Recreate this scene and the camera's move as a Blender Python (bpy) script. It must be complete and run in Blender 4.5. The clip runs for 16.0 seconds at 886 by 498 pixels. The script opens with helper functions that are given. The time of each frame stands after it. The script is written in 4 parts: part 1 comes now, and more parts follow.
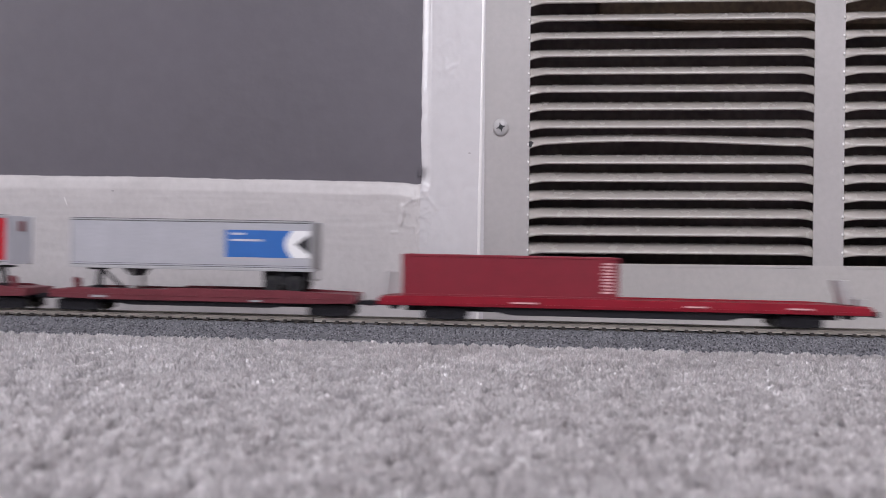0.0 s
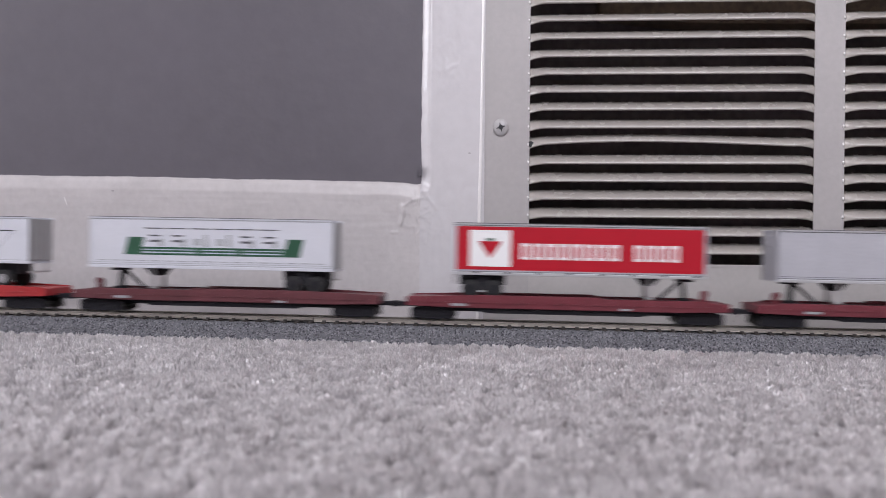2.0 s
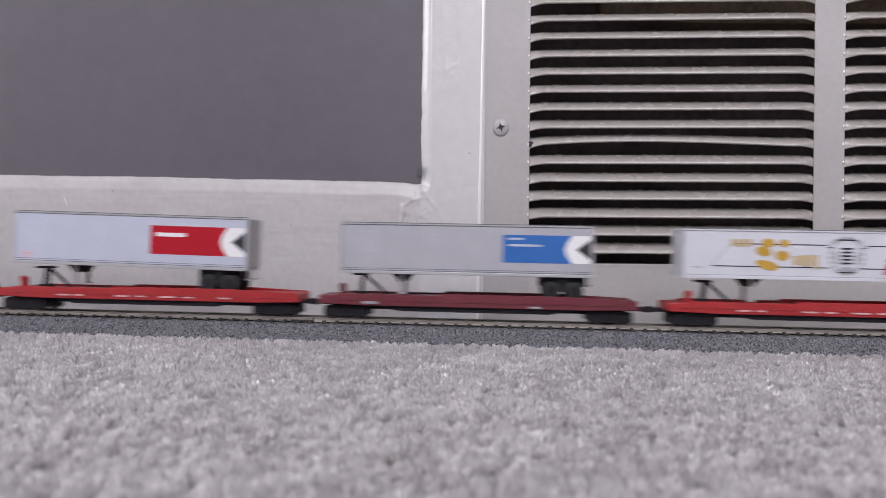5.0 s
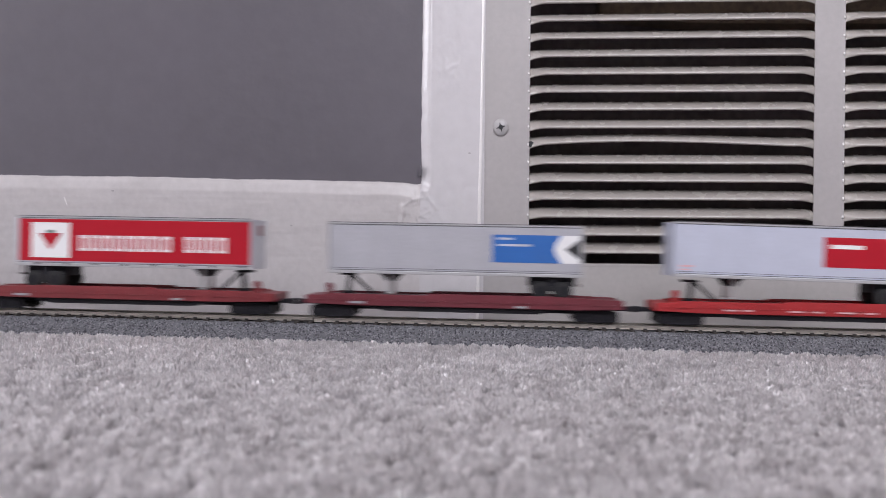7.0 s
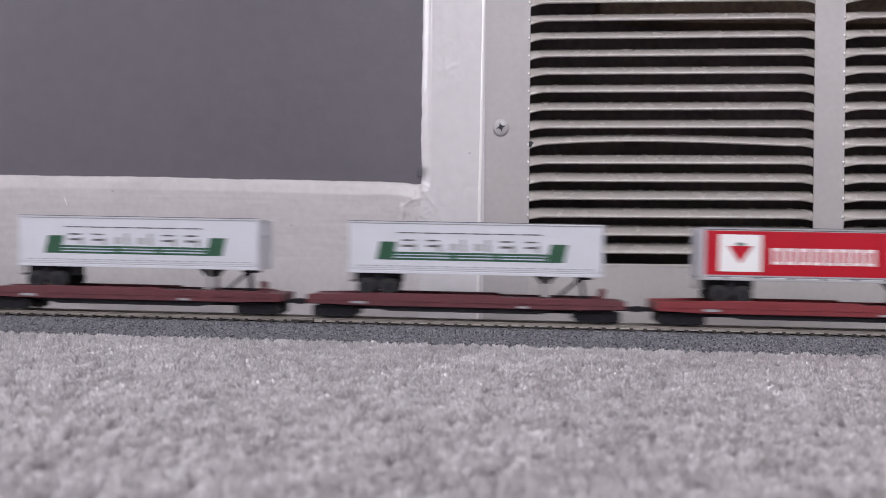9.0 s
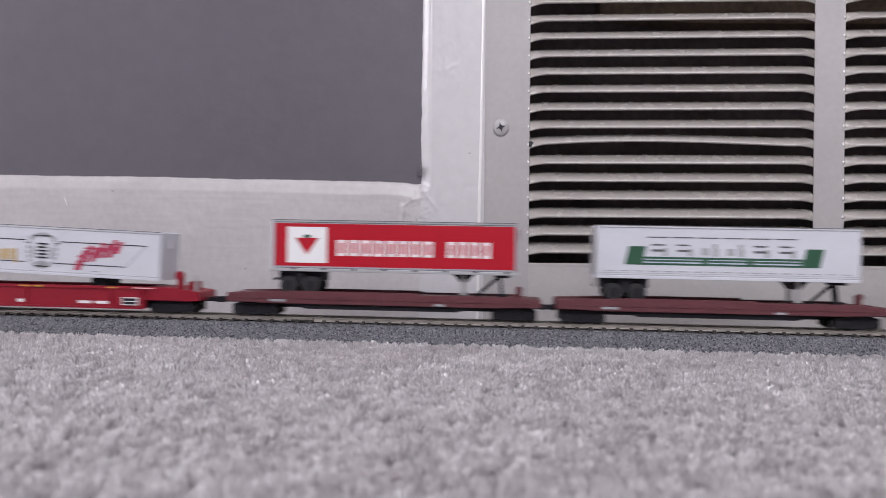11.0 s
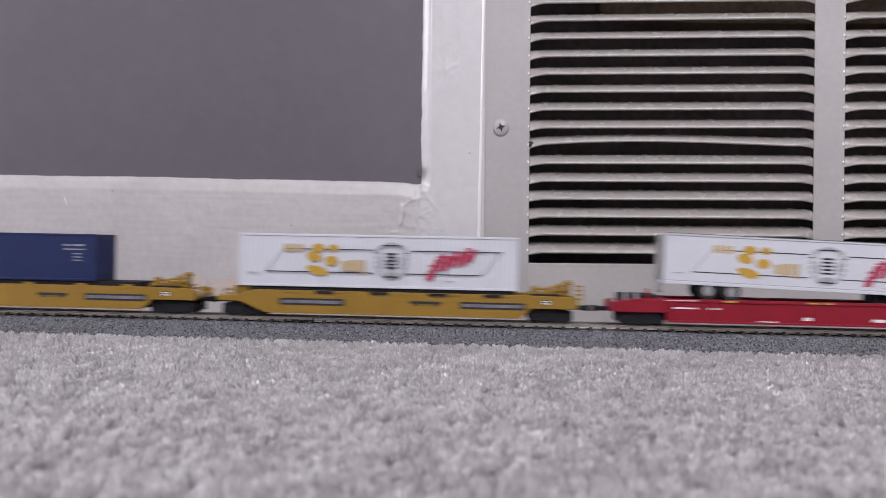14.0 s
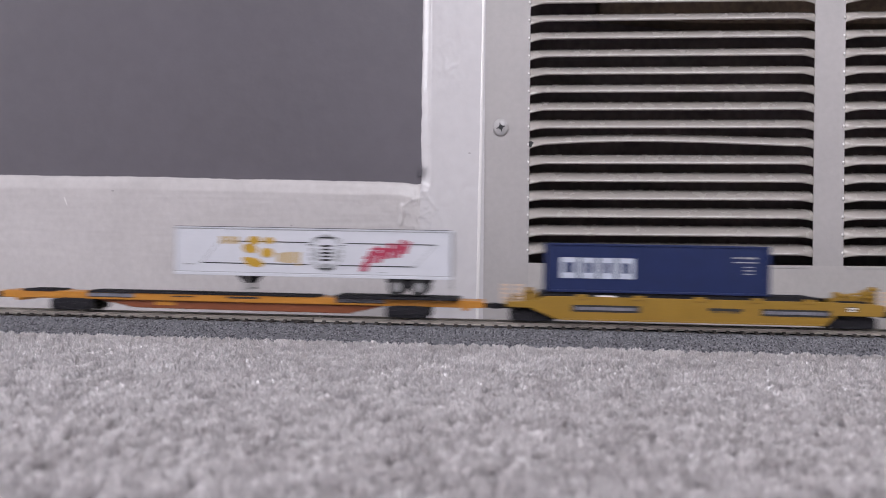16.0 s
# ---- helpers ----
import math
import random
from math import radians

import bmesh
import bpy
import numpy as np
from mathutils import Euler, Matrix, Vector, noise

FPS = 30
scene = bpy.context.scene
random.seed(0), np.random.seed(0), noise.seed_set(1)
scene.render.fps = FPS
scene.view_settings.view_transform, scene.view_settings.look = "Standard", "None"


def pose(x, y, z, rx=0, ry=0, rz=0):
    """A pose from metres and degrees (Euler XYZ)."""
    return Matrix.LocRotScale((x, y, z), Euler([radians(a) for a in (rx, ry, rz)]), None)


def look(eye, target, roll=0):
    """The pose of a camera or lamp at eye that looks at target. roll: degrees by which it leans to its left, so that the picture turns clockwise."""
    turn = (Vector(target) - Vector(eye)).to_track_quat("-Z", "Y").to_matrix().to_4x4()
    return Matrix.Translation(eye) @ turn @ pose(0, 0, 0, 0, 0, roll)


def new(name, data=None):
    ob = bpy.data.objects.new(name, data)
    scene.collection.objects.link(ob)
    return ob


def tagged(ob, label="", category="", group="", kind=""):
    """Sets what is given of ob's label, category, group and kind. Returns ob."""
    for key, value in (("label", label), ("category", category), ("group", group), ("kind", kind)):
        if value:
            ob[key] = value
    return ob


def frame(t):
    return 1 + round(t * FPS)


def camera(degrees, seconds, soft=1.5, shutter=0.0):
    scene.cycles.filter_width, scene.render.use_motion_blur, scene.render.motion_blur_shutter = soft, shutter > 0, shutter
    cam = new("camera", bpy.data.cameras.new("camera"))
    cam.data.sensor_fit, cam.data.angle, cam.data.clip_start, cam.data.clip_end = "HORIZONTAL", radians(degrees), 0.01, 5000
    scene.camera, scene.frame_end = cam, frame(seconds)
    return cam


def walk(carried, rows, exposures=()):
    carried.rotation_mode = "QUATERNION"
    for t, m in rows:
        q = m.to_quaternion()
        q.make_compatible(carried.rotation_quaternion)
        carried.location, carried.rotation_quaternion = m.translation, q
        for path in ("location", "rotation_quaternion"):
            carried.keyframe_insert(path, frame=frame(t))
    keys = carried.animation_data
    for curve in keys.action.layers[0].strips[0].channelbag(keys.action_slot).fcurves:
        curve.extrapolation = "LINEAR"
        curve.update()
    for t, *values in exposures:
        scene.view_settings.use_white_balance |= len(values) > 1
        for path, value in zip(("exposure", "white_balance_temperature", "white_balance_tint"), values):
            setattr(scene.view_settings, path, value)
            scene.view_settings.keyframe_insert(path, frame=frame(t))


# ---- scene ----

# World: x along the track, y from the camera towards the wall, z up; carpet pile tops at z = 0.
cam = camera(57, 16.0, soft=0.58, shutter=0.8)
EYE = Vector((0.0, -0.545, 0.0615))
TURN, PITCH = radians(3.816), radians(-0.251)
AIM = EYE + Vector((-math.sin(TURN) * math.cos(PITCH), math.cos(TURN) * math.cos(PITCH), math.sin(PITCH)))
walk(cam, [(0.0, look(EYE, AIM, 1.095)), (16.0, look(EYE, AIM, 1.095))])
cam.data.dof.use_dof = True
cam.data.dof.focus_distance = 0.545
cam.data.dof.aperture_fstop = 11.0

# ---- light: daylight through the windows behind the camera ----
world = bpy.data.worlds.new("sky")
scene.world = world
world.use_nodes = True
wn = world.node_tree
sky = wn.nodes.new("ShaderNodeTexSky")
sky.sky_type, sky.sun_disc, sky.sun_elevation, sky.sun_rotation = "NISHITA", False, radians(40), radians(200)
wn.nodes["Background"].inputs["Strength"].default_value = 0.1
wn.links.new(sky.outputs[0], wn.nodes["Background"].inputs["Color"])
scene.view_settings.exposure = 0.0


def window_light(name, x, z, w, h, power):
    lamp = bpy.data.lights.new(name, "AREA")
    lamp.shape, lamp.size, lamp.size_y, lamp.energy = "RECTANGLE", w, h, power
    lamp.color = (0.955, 0.938, 1.0)
    ob = new(name, lamp)
    ob.matrix_world = look((x, -1.61, z), (x, 0, z - 1.3))
    return ob


window_light("window_light", -3.3, 1.45, 1.8, 1.4, 67)
window_light("window_light", 0.5, 1.55, 1.6, 1.3, 36)

# ---- materials ----


def material(name, colour, rough=0.5, metal=0.0, vary=0.08, scale=60.0, bump=0.0, bump_scale=400.0, spec=0.5, second=None, coat=0.0, islands=0.0, apart=False):
    """A painted, moulded or woven surface: colour varied at two scales, fine relief and uneven gloss."""
    m = bpy.data.materials.new(name)
    m.use_nodes = True
    t, nodes, link = m.node_tree, m.node_tree.nodes, m.node_tree.links.new
    b = nodes["Principled BSDF"]
    b.inputs["Metallic"].default_value = metal
    b.inputs["Specular IOR Level"].default_value = spec
    b.inputs["Coat Weight"].default_value = coat
    co = nodes.new("ShaderNodeTexCoord")
    big = nodes.new("ShaderNodeTexNoise")
    big.inputs["Scale"].default_value, big.inputs["Detail"].default_value = scale, 4
    fine = nodes.new("ShaderNodeTexNoise")
    fine.inputs["Scale"].default_value, fine.inputs["Detail"].default_value = scale * 9, 3
    where = co.outputs["Object"]
    if apart:
        info, far, shift = nodes.new("ShaderNodeObjectInfo"), nodes.new("ShaderNodeMath"), nodes.new("ShaderNodeVectorMath")
        far.operation, far.inputs[1].default_value = "MULTIPLY", 37.0
        link(info.outputs["Random"], far.inputs[0])
        link(where, shift.inputs[0])
        link(far.outputs[0], shift.inputs[1])
        where = shift.outputs[0]
    for n in (big, fine):
        link(where, n.inputs["Vector"])
    add = nodes.new("ShaderNodeMath")
    add.operation = "ADD"
    link(big.outputs[0], add.inputs[0])
    link(fine.outputs[0], add.inputs[1])
    ramp = nodes.new("ShaderNodeMapRange")
    ramp.inputs["From Min"].default_value, ramp.inputs["From Max"].default_value = 0.65, 1.35
    link(add.outputs[0], ramp.inputs["Value"])
    mix = nodes.new("ShaderNodeMix")
    mix.data_type = "RGBA"
    dark = second or tuple(c * (1 - 2 * vary) for c in colour)
    light = colour if second else tuple(min(1.0, c * (1 + vary)) for c in colour)
    mix.inputs["A"].default_value, mix.inputs["B"].default_value = (*dark, 1), (*light, 1)
    link(ramp.outputs[0], mix.inputs["Factor"])
    out = mix.outputs["Result"]
    if islands:
        geo = nodes.new("ShaderNodeNewGeometry")
        hsv = nodes.new("ShaderNodeHueSaturation")
        val = nodes.new("ShaderNodeMapRange")
        val.inputs["To Min"].default_value, val.inputs["To Max"].default_value = 1 - islands, 1 + islands
        link(geo.outputs["Random Per Island"], val.inputs["Value"])
        link(val.outputs[0], hsv.inputs["Value"])
        link(out, hsv.inputs["Color"])
        out = hsv.outputs["Color"]
    link(out, b.inputs["Base Color"])
    gloss = nodes.new("ShaderNodeMapRange")
    gloss.inputs["To Min"].default_value, gloss.inputs["To Max"].default_value = max(0.03, rough - 0.08), min(1, rough + 0.08)
    link(big.outputs[0], gloss.inputs["Value"])
    link(gloss.outputs[0], b.inputs["Roughness"])
    if bump:
        rn = nodes.new("ShaderNodeTexNoise")
        rn.inputs["Scale"].default_value, rn.inputs["Detail"].default_value = bump_scale, 5
        link(where, rn.inputs["Vector"])
        bp = nodes.new("ShaderNodeBump")
        bp.inputs["Strength"].default_value, bp.inputs["Distance"].default_value = bump, 0.002
        link(rn.outputs[0], bp.inputs["Height"])
        link(bp.outputs[0], b.inputs["Normal"])
    return m


def speckle(name):
    """Moulded grey ballast: light grey with dark and pale grains about a millimetre across."""
    m = material(name, (0.150, 0.150, 0.168), 0.85, vary=0.12, scale=40)
    nodes, link = m.node_tree.nodes, m.node_tree.links.new
    b = nodes["Principled BSDF"]
    base = b.inputs["Base Color"].links[0].from_socket
    co = nodes.new("ShaderNodeTexCoord")
    vor = nodes.new("ShaderNodeTexVoronoi")
    vor.inputs["Scale"].default_value = 1150
    link(co.outputs["Object"], vor.inputs["Vector"])
    sep = nodes.new("ShaderNodeSeparateColor")
    link(vor.outputs["Color"], sep.inputs[0])
    lo = nodes.new("ShaderNodeMath")
    lo.operation, lo.inputs[1].default_value = "LESS_THAN", 0.24
    link(sep.outputs[0], lo.inputs[0])
    mix = nodes.new("ShaderNodeMix")
    mix.data_type = "RGBA"
    mix.inputs["B"].default_value = (0.035, 0.035, 0.045, 1)
    link(lo.outputs[0], mix.inputs["Factor"])
    link(base, mix.inputs["A"])
    hi = nodes.new("ShaderNodeMath")
    hi.operation, hi.inputs[1].default_value = "GREATER_THAN", 0.8
    link(sep.outputs[1], hi.inputs[0])
    mix2 = nodes.new("ShaderNodeMix")
    mix2.data_type = "RGBA"
    mix2.inputs["B"].default_value = (0.25, 0.25, 0.27, 1)
    link(hi.outputs[0], mix2.inputs["Factor"])
    link(mix.outputs["Result"], mix2.inputs["A"])
    link(mix2.outputs["Result"], b.inputs["Base Color"])
    bp = nodes.new("ShaderNodeBump")
    bp.inputs["Strength"].default_value, bp.inputs["Distance"].default_value = 0.9, 0.0006
    link(vor.outputs["Distance"], bp.inputs["Height"])
    link(bp.outputs[0], b.inputs["Normal"])
    return m


WHITE_PAINT = material("white_gloss_paint", (0.60, 0.582, 0.602), 0.24, vary=0.03, scale=14, bump=0.42, bump_scale=40, coat=0.45)
RAIL_PAINT = material("aged_white_paint", (0.54, 0.513, 0.518), 0.33, vary=0.05, scale=22, bump=0.3, bump_scale=60, coat=0.22)
GREY_PANEL = material("grey_eggshell_paint", (0.111, 0.102, 0.120), 0.5, vary=0.045, scale=9, bump=0.12, bump_scale=130)
GRILLE_PAINT = material("grille_enamel", (0.425, 0.404, 0.405), 0.33, vary=0.035, scale=25, bump=0.05, bump_scale=300, coat=0.1)
WALL_PAINT = material("wall_paint", (0.72, 0.70, 0.69), 0.7, vary=0.03, scale=8, bump=0.1, bump_scale=200)
SLAT_PAINT = material("louvre_enamel", (0.375, 0.347, 0.325), 0.26, vary=0.035, scale=110, bump=0.03, bump_scale=300, coat=0.6, apart=True)
# paler than the grille: glints on nibs and rolled edge painted in
GLINT_PAINT = material("glint_enamel", (0.78, 0.76, 0.76), 0.14, vary=0.02, scale=200, coat=1.0)
# grille enamel lightened: bounce from the carpet put into the colour
FLANGE_PAINT = material("bounce_lit_enamel", (0.46, 0.438, 0.432), 0.3, vary=0.035, scale=25, bump=0.05, bump_scale=300, coat=0.2)
# dark tone stands in for shade inside the duct
CAVITY = material("cavity_dark", (0.165, 0.135, 0.142), 0.9, vary=0.2, scale=15)
OLD_WOOD = material("old_timber", (0.20, 0.15, 0.11), 0.8, vary=0.25, scale=20)
SCREW = material("screw_paint", (0.47, 0.455, 0.46), 0.35, vary=0.1, scale=300)
# near-black that stands for shade in the screw's slot and the louvre's notch
RECESS_DARK = material("recess_dark", (0.05, 0.05, 0.055), 0.6, metal=0.4)


def yarn(name, colour, second):
    """Soft translucent carpet fibre with a slight sheen."""
    m = material(name, colour, 0.36, vary=0.1, scale=110, second=second, spec=1.0, islands=0.28)
    nodes, link = m.node_tree.nodes, m.node_tree.links.new
    b = nodes["Principled BSDF"]
    b.inputs["Sheen Weight"].default_value = 0.25
    geo = nodes.new("ShaderNodeNewGeometry")
    few = nodes.new("ShaderNodeMath")
    few.operation, few.inputs[1].default_value = "GREATER_THAN", 0.35
    link(geo.outputs["Random Per Island"], few.inputs[0])
    shine = nodes.new("ShaderNodeMapRange")
    shine.inputs["To Min"].default_value, shine.inputs["To Max"].default_value = 0.40, 0.08
    link(few.outputs[0], shine.inputs["Value"])
    link(shine.outputs[0], b.inputs["Roughness"])
    link(few.outputs[0], b.inputs["Coat Weight"])
    b.inputs["Coat IOR"].default_value, b.inputs["Coat Roughness"].default_value = 2.15, 0.13
    tr = nodes.new("ShaderNodeBsdfTranslucent")
    link(b.inputs["Base Color"].links[0].from_socket, tr.inputs["Color"])
    mix = nodes.new("ShaderNodeMixShader")
    mix.inputs[0].default_value = 0.5
    link(b.outputs[0], mix.inputs[1])
    link(tr.outputs[0], mix.inputs[2])
    link(mix.outputs[0], nodes["Material Output"].inputs["Surface"])
    return m


CARPET_BASE = material("carpet_backing", (0.66, 0.62, 0.63), 0.95, vary=0.2, scale=120, bump=1.0, bump_scale=260)
CARPET = yarn("carpet_yarn", (0.985, 0.965, 0.975), (0.57, 0.543, 0.553))
BALLAST = speckle("ballast_grey")
STONE = material("ballast_grain", (0.145, 0.146, 0.16), 0.85, vary=0.1, scale=300, islands=0.55)
RAIL = material("nickel_rail", (0.48, 0.455, 0.42), 0.4, metal=1.0, vary=0.1, scale=90)
TIE = material("tie_plastic", (0.045, 0.038, 0.035), 0.7, vary=0.2, scale=300)
BLACK = material("black_plastic", (0.015, 0.014, 0.019), 0.62, spec=0.25, vary=0.2, scale=250, bump=0.2, bump_scale=900)
TYRE = material("tyre_rubber", (0.02, 0.02, 0.022), 0.7, vary=0.2, scale=300)
HUB = material("wheel_hub", (0.30, 0.30, 0.31), 0.4, vary=0.1, scale=300)
WHEEL = material("blackened_wheel", (0.10, 0.095, 0.09), 0.4, metal=1.0, vary=0.2, scale=300)
MAROON = material("maroon_plastic", (0.150, 0.022, 0.034), 0.45, vary=0.1, scale=90, bump=0.1, bump_scale=500)
DARK_MAROON = material("dark_maroon_plastic", (0.115, 0.028, 0.036), 0.5, vary=0.12, scale=90, bump=0.1, bump_scale=500)
MID_RED = material("mid_red_plastic", (0.20, 0.026, 0.032), 0.45, vary=0.1, scale=90)
BRIGHT_RED = material("bright_red_plastic", (0.37, 0.020, 0.024), 0.42, vary=0.08, scale=90)
WELL_RED = material("well_red_plastic", (0.255, 0.0065, 0.021), 0.42, vary=0.08, scale=90, spec=0.32)
BOX_RED = material("container_red", (0.21, 0.009, 0.024), 0.42, vary=0.07, scale=90)
SIGN_RED = material("sign_red", (0.43, 0.008, 0.022), 0.42, vary=0.04, scale=90, spec=0.25)
YELLOW = material("yellow_plastic", (0.28, 0.16, 0.016), 0.42, vary=0.08, scale=90)
ORANGE = material("orange_yellow_plastic", (0.50, 0.21, 0.025), 0.42, vary=0.08, scale=90)
# browner orange: shade under the spine put into the colour
SHADED_ORANGE = material("shaded_underframe", (0.22, 0.06, 0.02), 0.5, vary=0.1, scale=90)
NAVY = material("container_navy", (0.010, 0.021, 0.088), 0.48, vary=0.08, scale=90, spec=0.3)
ALU = material("ribbed_silver_plastic", (0.415, 0.415, 0.455), 0.38, vary=0.05, scale=70)
ALU_PALE = material("pale_silver_plastic", (0.50, 0.525, 0.63), 0.38, vary=0.04, scale=70)
WHITE = material("white_plastic", (0.60, 0.61, 0.665), 0.35, vary=0.03, scale=70)
CHALK = material("printed_white", (0.82, 0.82, 0.83), 0.4, vary=0.03, scale=200)
PINK = material("thin_white_print", (0.72, 0.42, 0.44), 0.4, vary=0.06, scale=400)
BAR_PINK = material("pink_print", (0.60, 0.22, 0.24), 0.4, vary=0.1, scale=250)
BAR_WHITE = material("flecked_white_print", (0.82, 0.76, 0.77), 0.4, vary=0.12, scale=250)
PALE_PRINT = material("pale_blue_print", (0.52, 0.56, 0.66), 0.4, vary=0.15, scale=250)
DOOR_GREY = material("door_grey_plastic", (0.34, 0.33, 0.33), 0.45, vary=0.08, scale=150)
RAIL_SILVER = material("trailer_rail_silver", (0.46, 0.46, 0.48), 0.35, metal=0.3, vary=0.08, scale=200)
LINE = material("dark_seam", (0.10, 0.10, 0.11), 0.5)
PRINT_BLACK = material("printed_black", (0.02, 0.02, 0.024), 0.4)
PRINT_GREY = material("printed_grey", (0.36, 0.37, 0.39), 0.4, vary=0.1, scale=300)
STRIP_GREY = material("sign_strip_grey", (0.19, 0.19, 0.225), 0.4, vary=0.3, scale=250)
PRINT_BLUE = material("printed_blue", (0.026, 0.135, 0.44), 0.35, vary=0.04, scale=150)
PRINT_GREEN = material("printed_green", (0.018, 0.085, 0.045), 0.4, vary=0.06, scale=200)
PRINT_GOLD = material("printed_gold", (0.50, 0.30, 0.035), 0.4, vary=0.06, scale=200)
PRINT_TAN = material("printed_tan", (0.50, 0.37, 0.19), 0.4, vary=0.06, scale=200)
PRINT_CRIMSON = material("printed_crimson", (0.40, 0.035, 0.085), 0.4, vary=0.06, scale=200)
PALE_BEIGE = material("pale_beige_plastic", (0.62, 0.47, 0.36), 0.45, vary=0.06, scale=200)
STAND_GREY = material("stand_grey_metal", (0.42, 0.41, 0.42), 0.4, metal=0.2, vary=0.08, scale=200)

# ---- building helpers; sizes in millimetres ----
MM = 0.001


def box(bm, x0, x1, y0, y1, z0, z1, bevel=0.0):
    vs = [bm.verts.new((x * MM, y * MM, z * MM)) for x in (x0, x1) for y in (y0, y1) for z in (z0, z1)]
    faces = [bm.faces.new([vs[i] for i in f]) for f in ((0, 1, 3, 2), (4, 6, 7, 5), (0, 4, 5, 1), (2, 3, 7, 6), (0, 2, 6, 4), (1, 5, 7, 3))]
    if bevel:
        edges = list({e for f in faces for e in f.edges})
        bmesh.ops.bevel(bm, geom=edges, offset=bevel * MM, segments=2, affect="EDGES", profile=0.5)
    return bm


def prism(bm, pts, y0, y1, bevel=0.0):
    """A polygon in the x-z plane, extruded from y0 to y1."""
    a = [bm.verts.new((x * MM, y0 * MM, z * MM)) for x, z in pts]
    b = [bm.verts.new((x * MM, y1 * MM, z * MM)) for x, z in pts]
    n = len(pts)
    faces = [bm.faces.new(a), bm.faces.new(b[::-1])]
    faces += [bm.faces.new((a[i], b[i], b[(i + 1) % n], a[(i + 1) % n])) for i in range(n)]
    bmesh.ops.recalc_face_normals(bm, faces=faces)
    if bevel:
        edges = list({e for f in faces for e in f.edges})
        bmesh.ops.bevel(bm, geom=edges, offset=bevel * MM, segments=1, affect="EDGES")
    return bm


def tube(bm, x, y0, y1, z, r, seg=20, inner=0.0):
    """A cylinder along y."""
    pts = [(x + r * math.cos(2 * math.pi * i / seg), z + r * math.sin(2 * math.pi * i / seg)) for i in range(seg)]
    return prism(bm, pts, y0, y1, inner)


def rod(bm, p, q, r, seg=8):
    """A round bar between two points."""
    p, q = Vector(p) * MM, Vector(q) * MM
    turn = (q - p).to_track_quat("Z", "Y").to_matrix().to_4x4()
    m = Matrix.Translation((p + q) / 2) @ turn
    bmesh.ops.create_cone(bm, cap_ends=True, segments=seg, radius1=r * MM, radius2=r * MM, depth=(q - p).length, matrix=m)
    return bm


def mesh_of(name, bm, mat):
    me = bpy.data.meshes.new(name)
    bm.to_mesh(me)
    bm.free()
    me.materials.append(mat)
    return me


def part(name, bm, mat, parent=None, label=""):
    ob = new(name, mesh_of(name, bm, mat))
    if parent:
        ob.parent = parent
    if label:
        tagged(ob, label)
    return ob


def thing(name, label, category, group="", kind=""):
    return tagged(new(name), label, category, group, kind)


def oval(cx, cz, rx, rz, n=16, lean=0.0):
    c, s = math.cos(lean), math.sin(lean)
    out = []
    for i in range(n):
        a = 2 * math.pi * i / n
        px, pz = rx * math.cos(a), rz * math.sin(a)
        out.append((cx + px * c - pz * s, cz + px * s + pz * c))
    return out


def rect(x0, x1, z0, z1, slant=0.0):
    return [(x0, z0), (x1, z0), (x1 + slant, z1), (x0 + slant, z1)]


def prints(name, polys, mat, parent, y, label="", lift=0.14):
    """Flat printed shapes of one colour, lying on the side at y that faces the room."""
    if len(polys) > 12:
        bm = bmesh.new()
        for k, p in enumerate(polys):
            prism(bm, p, y - lift - 0.004 * k, y + 0.02)
        return tagged(part(name, bm, mat, parent, label), kind="stuff")
    for k, p in enumerate(polys):
        part(name, prism(bmesh.new(), p, y - lift - 0.004 * k, y + 0.02), mat, parent, label)


# ---- the room ----
GROW = 1.1045   # size of the wall's parts against their drawn numbers
WALL = pose(0.02054 * GROW, 0.105, 0.0615 + 0.16235 * GROW, 0, -0.609, 0) @ Matrix.Diagonal((GROW, GROW, GROW, 1))   # the panelled wall, out of square with the floor


def wall_part(name, bm, mat, parent=None, label="", kind=""):
    ob = part(name, bm, mat, parent, label)
    if parent is None:
        ob.matrix_world = WALL
    if kind:
        tagged(ob, kind=kind)
    return ob


# carpeted floor, one sheet under the whole room
bm = bmesh.new()
box(bm, -4400, 4400, -1700, 450, -60, -6)
floor = tagged(part("floor", bm, CARPET_BASE), "pale beige-grey carpet floor with deep cut pile", "carpet", kind="structure")

# north wall with the hole for the grille
H0, H1, V0, V1 = -22.0, 442.0, -182.0, 240.0
bm = bmesh.new()
box(bm, -4010, H0, 7, 110, -260, 2000)
box(bm, H1, 3970, 7, 110, -260, 2000)
box(bm, H0, H1, 7, 110, V1, 2000)
box(bm, H0, H1, 7, 110, -260, V0)
wall_part("wall_north", bm, WALL_PAINT, kind="structure")
tagged(bpy.data.objects["wall_north"], "white painted wall behind the track", "wall")

# shaft behind the grille; part of its inner shade is in the dark colour
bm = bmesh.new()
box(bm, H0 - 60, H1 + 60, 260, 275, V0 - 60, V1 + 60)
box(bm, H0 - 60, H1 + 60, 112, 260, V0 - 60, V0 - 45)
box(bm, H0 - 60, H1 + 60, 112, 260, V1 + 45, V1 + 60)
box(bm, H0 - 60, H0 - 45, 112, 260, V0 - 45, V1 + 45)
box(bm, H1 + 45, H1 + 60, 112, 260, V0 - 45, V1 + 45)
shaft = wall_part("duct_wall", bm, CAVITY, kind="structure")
tagged(shaft, "duct behind the vent grille, coloured dark for its shade", "duct")
bm = bmesh.new()
prism(bm, [(70, 52), (150, 44), (430, 40), (430, 130), (70, 130)], 170, 200, 2)
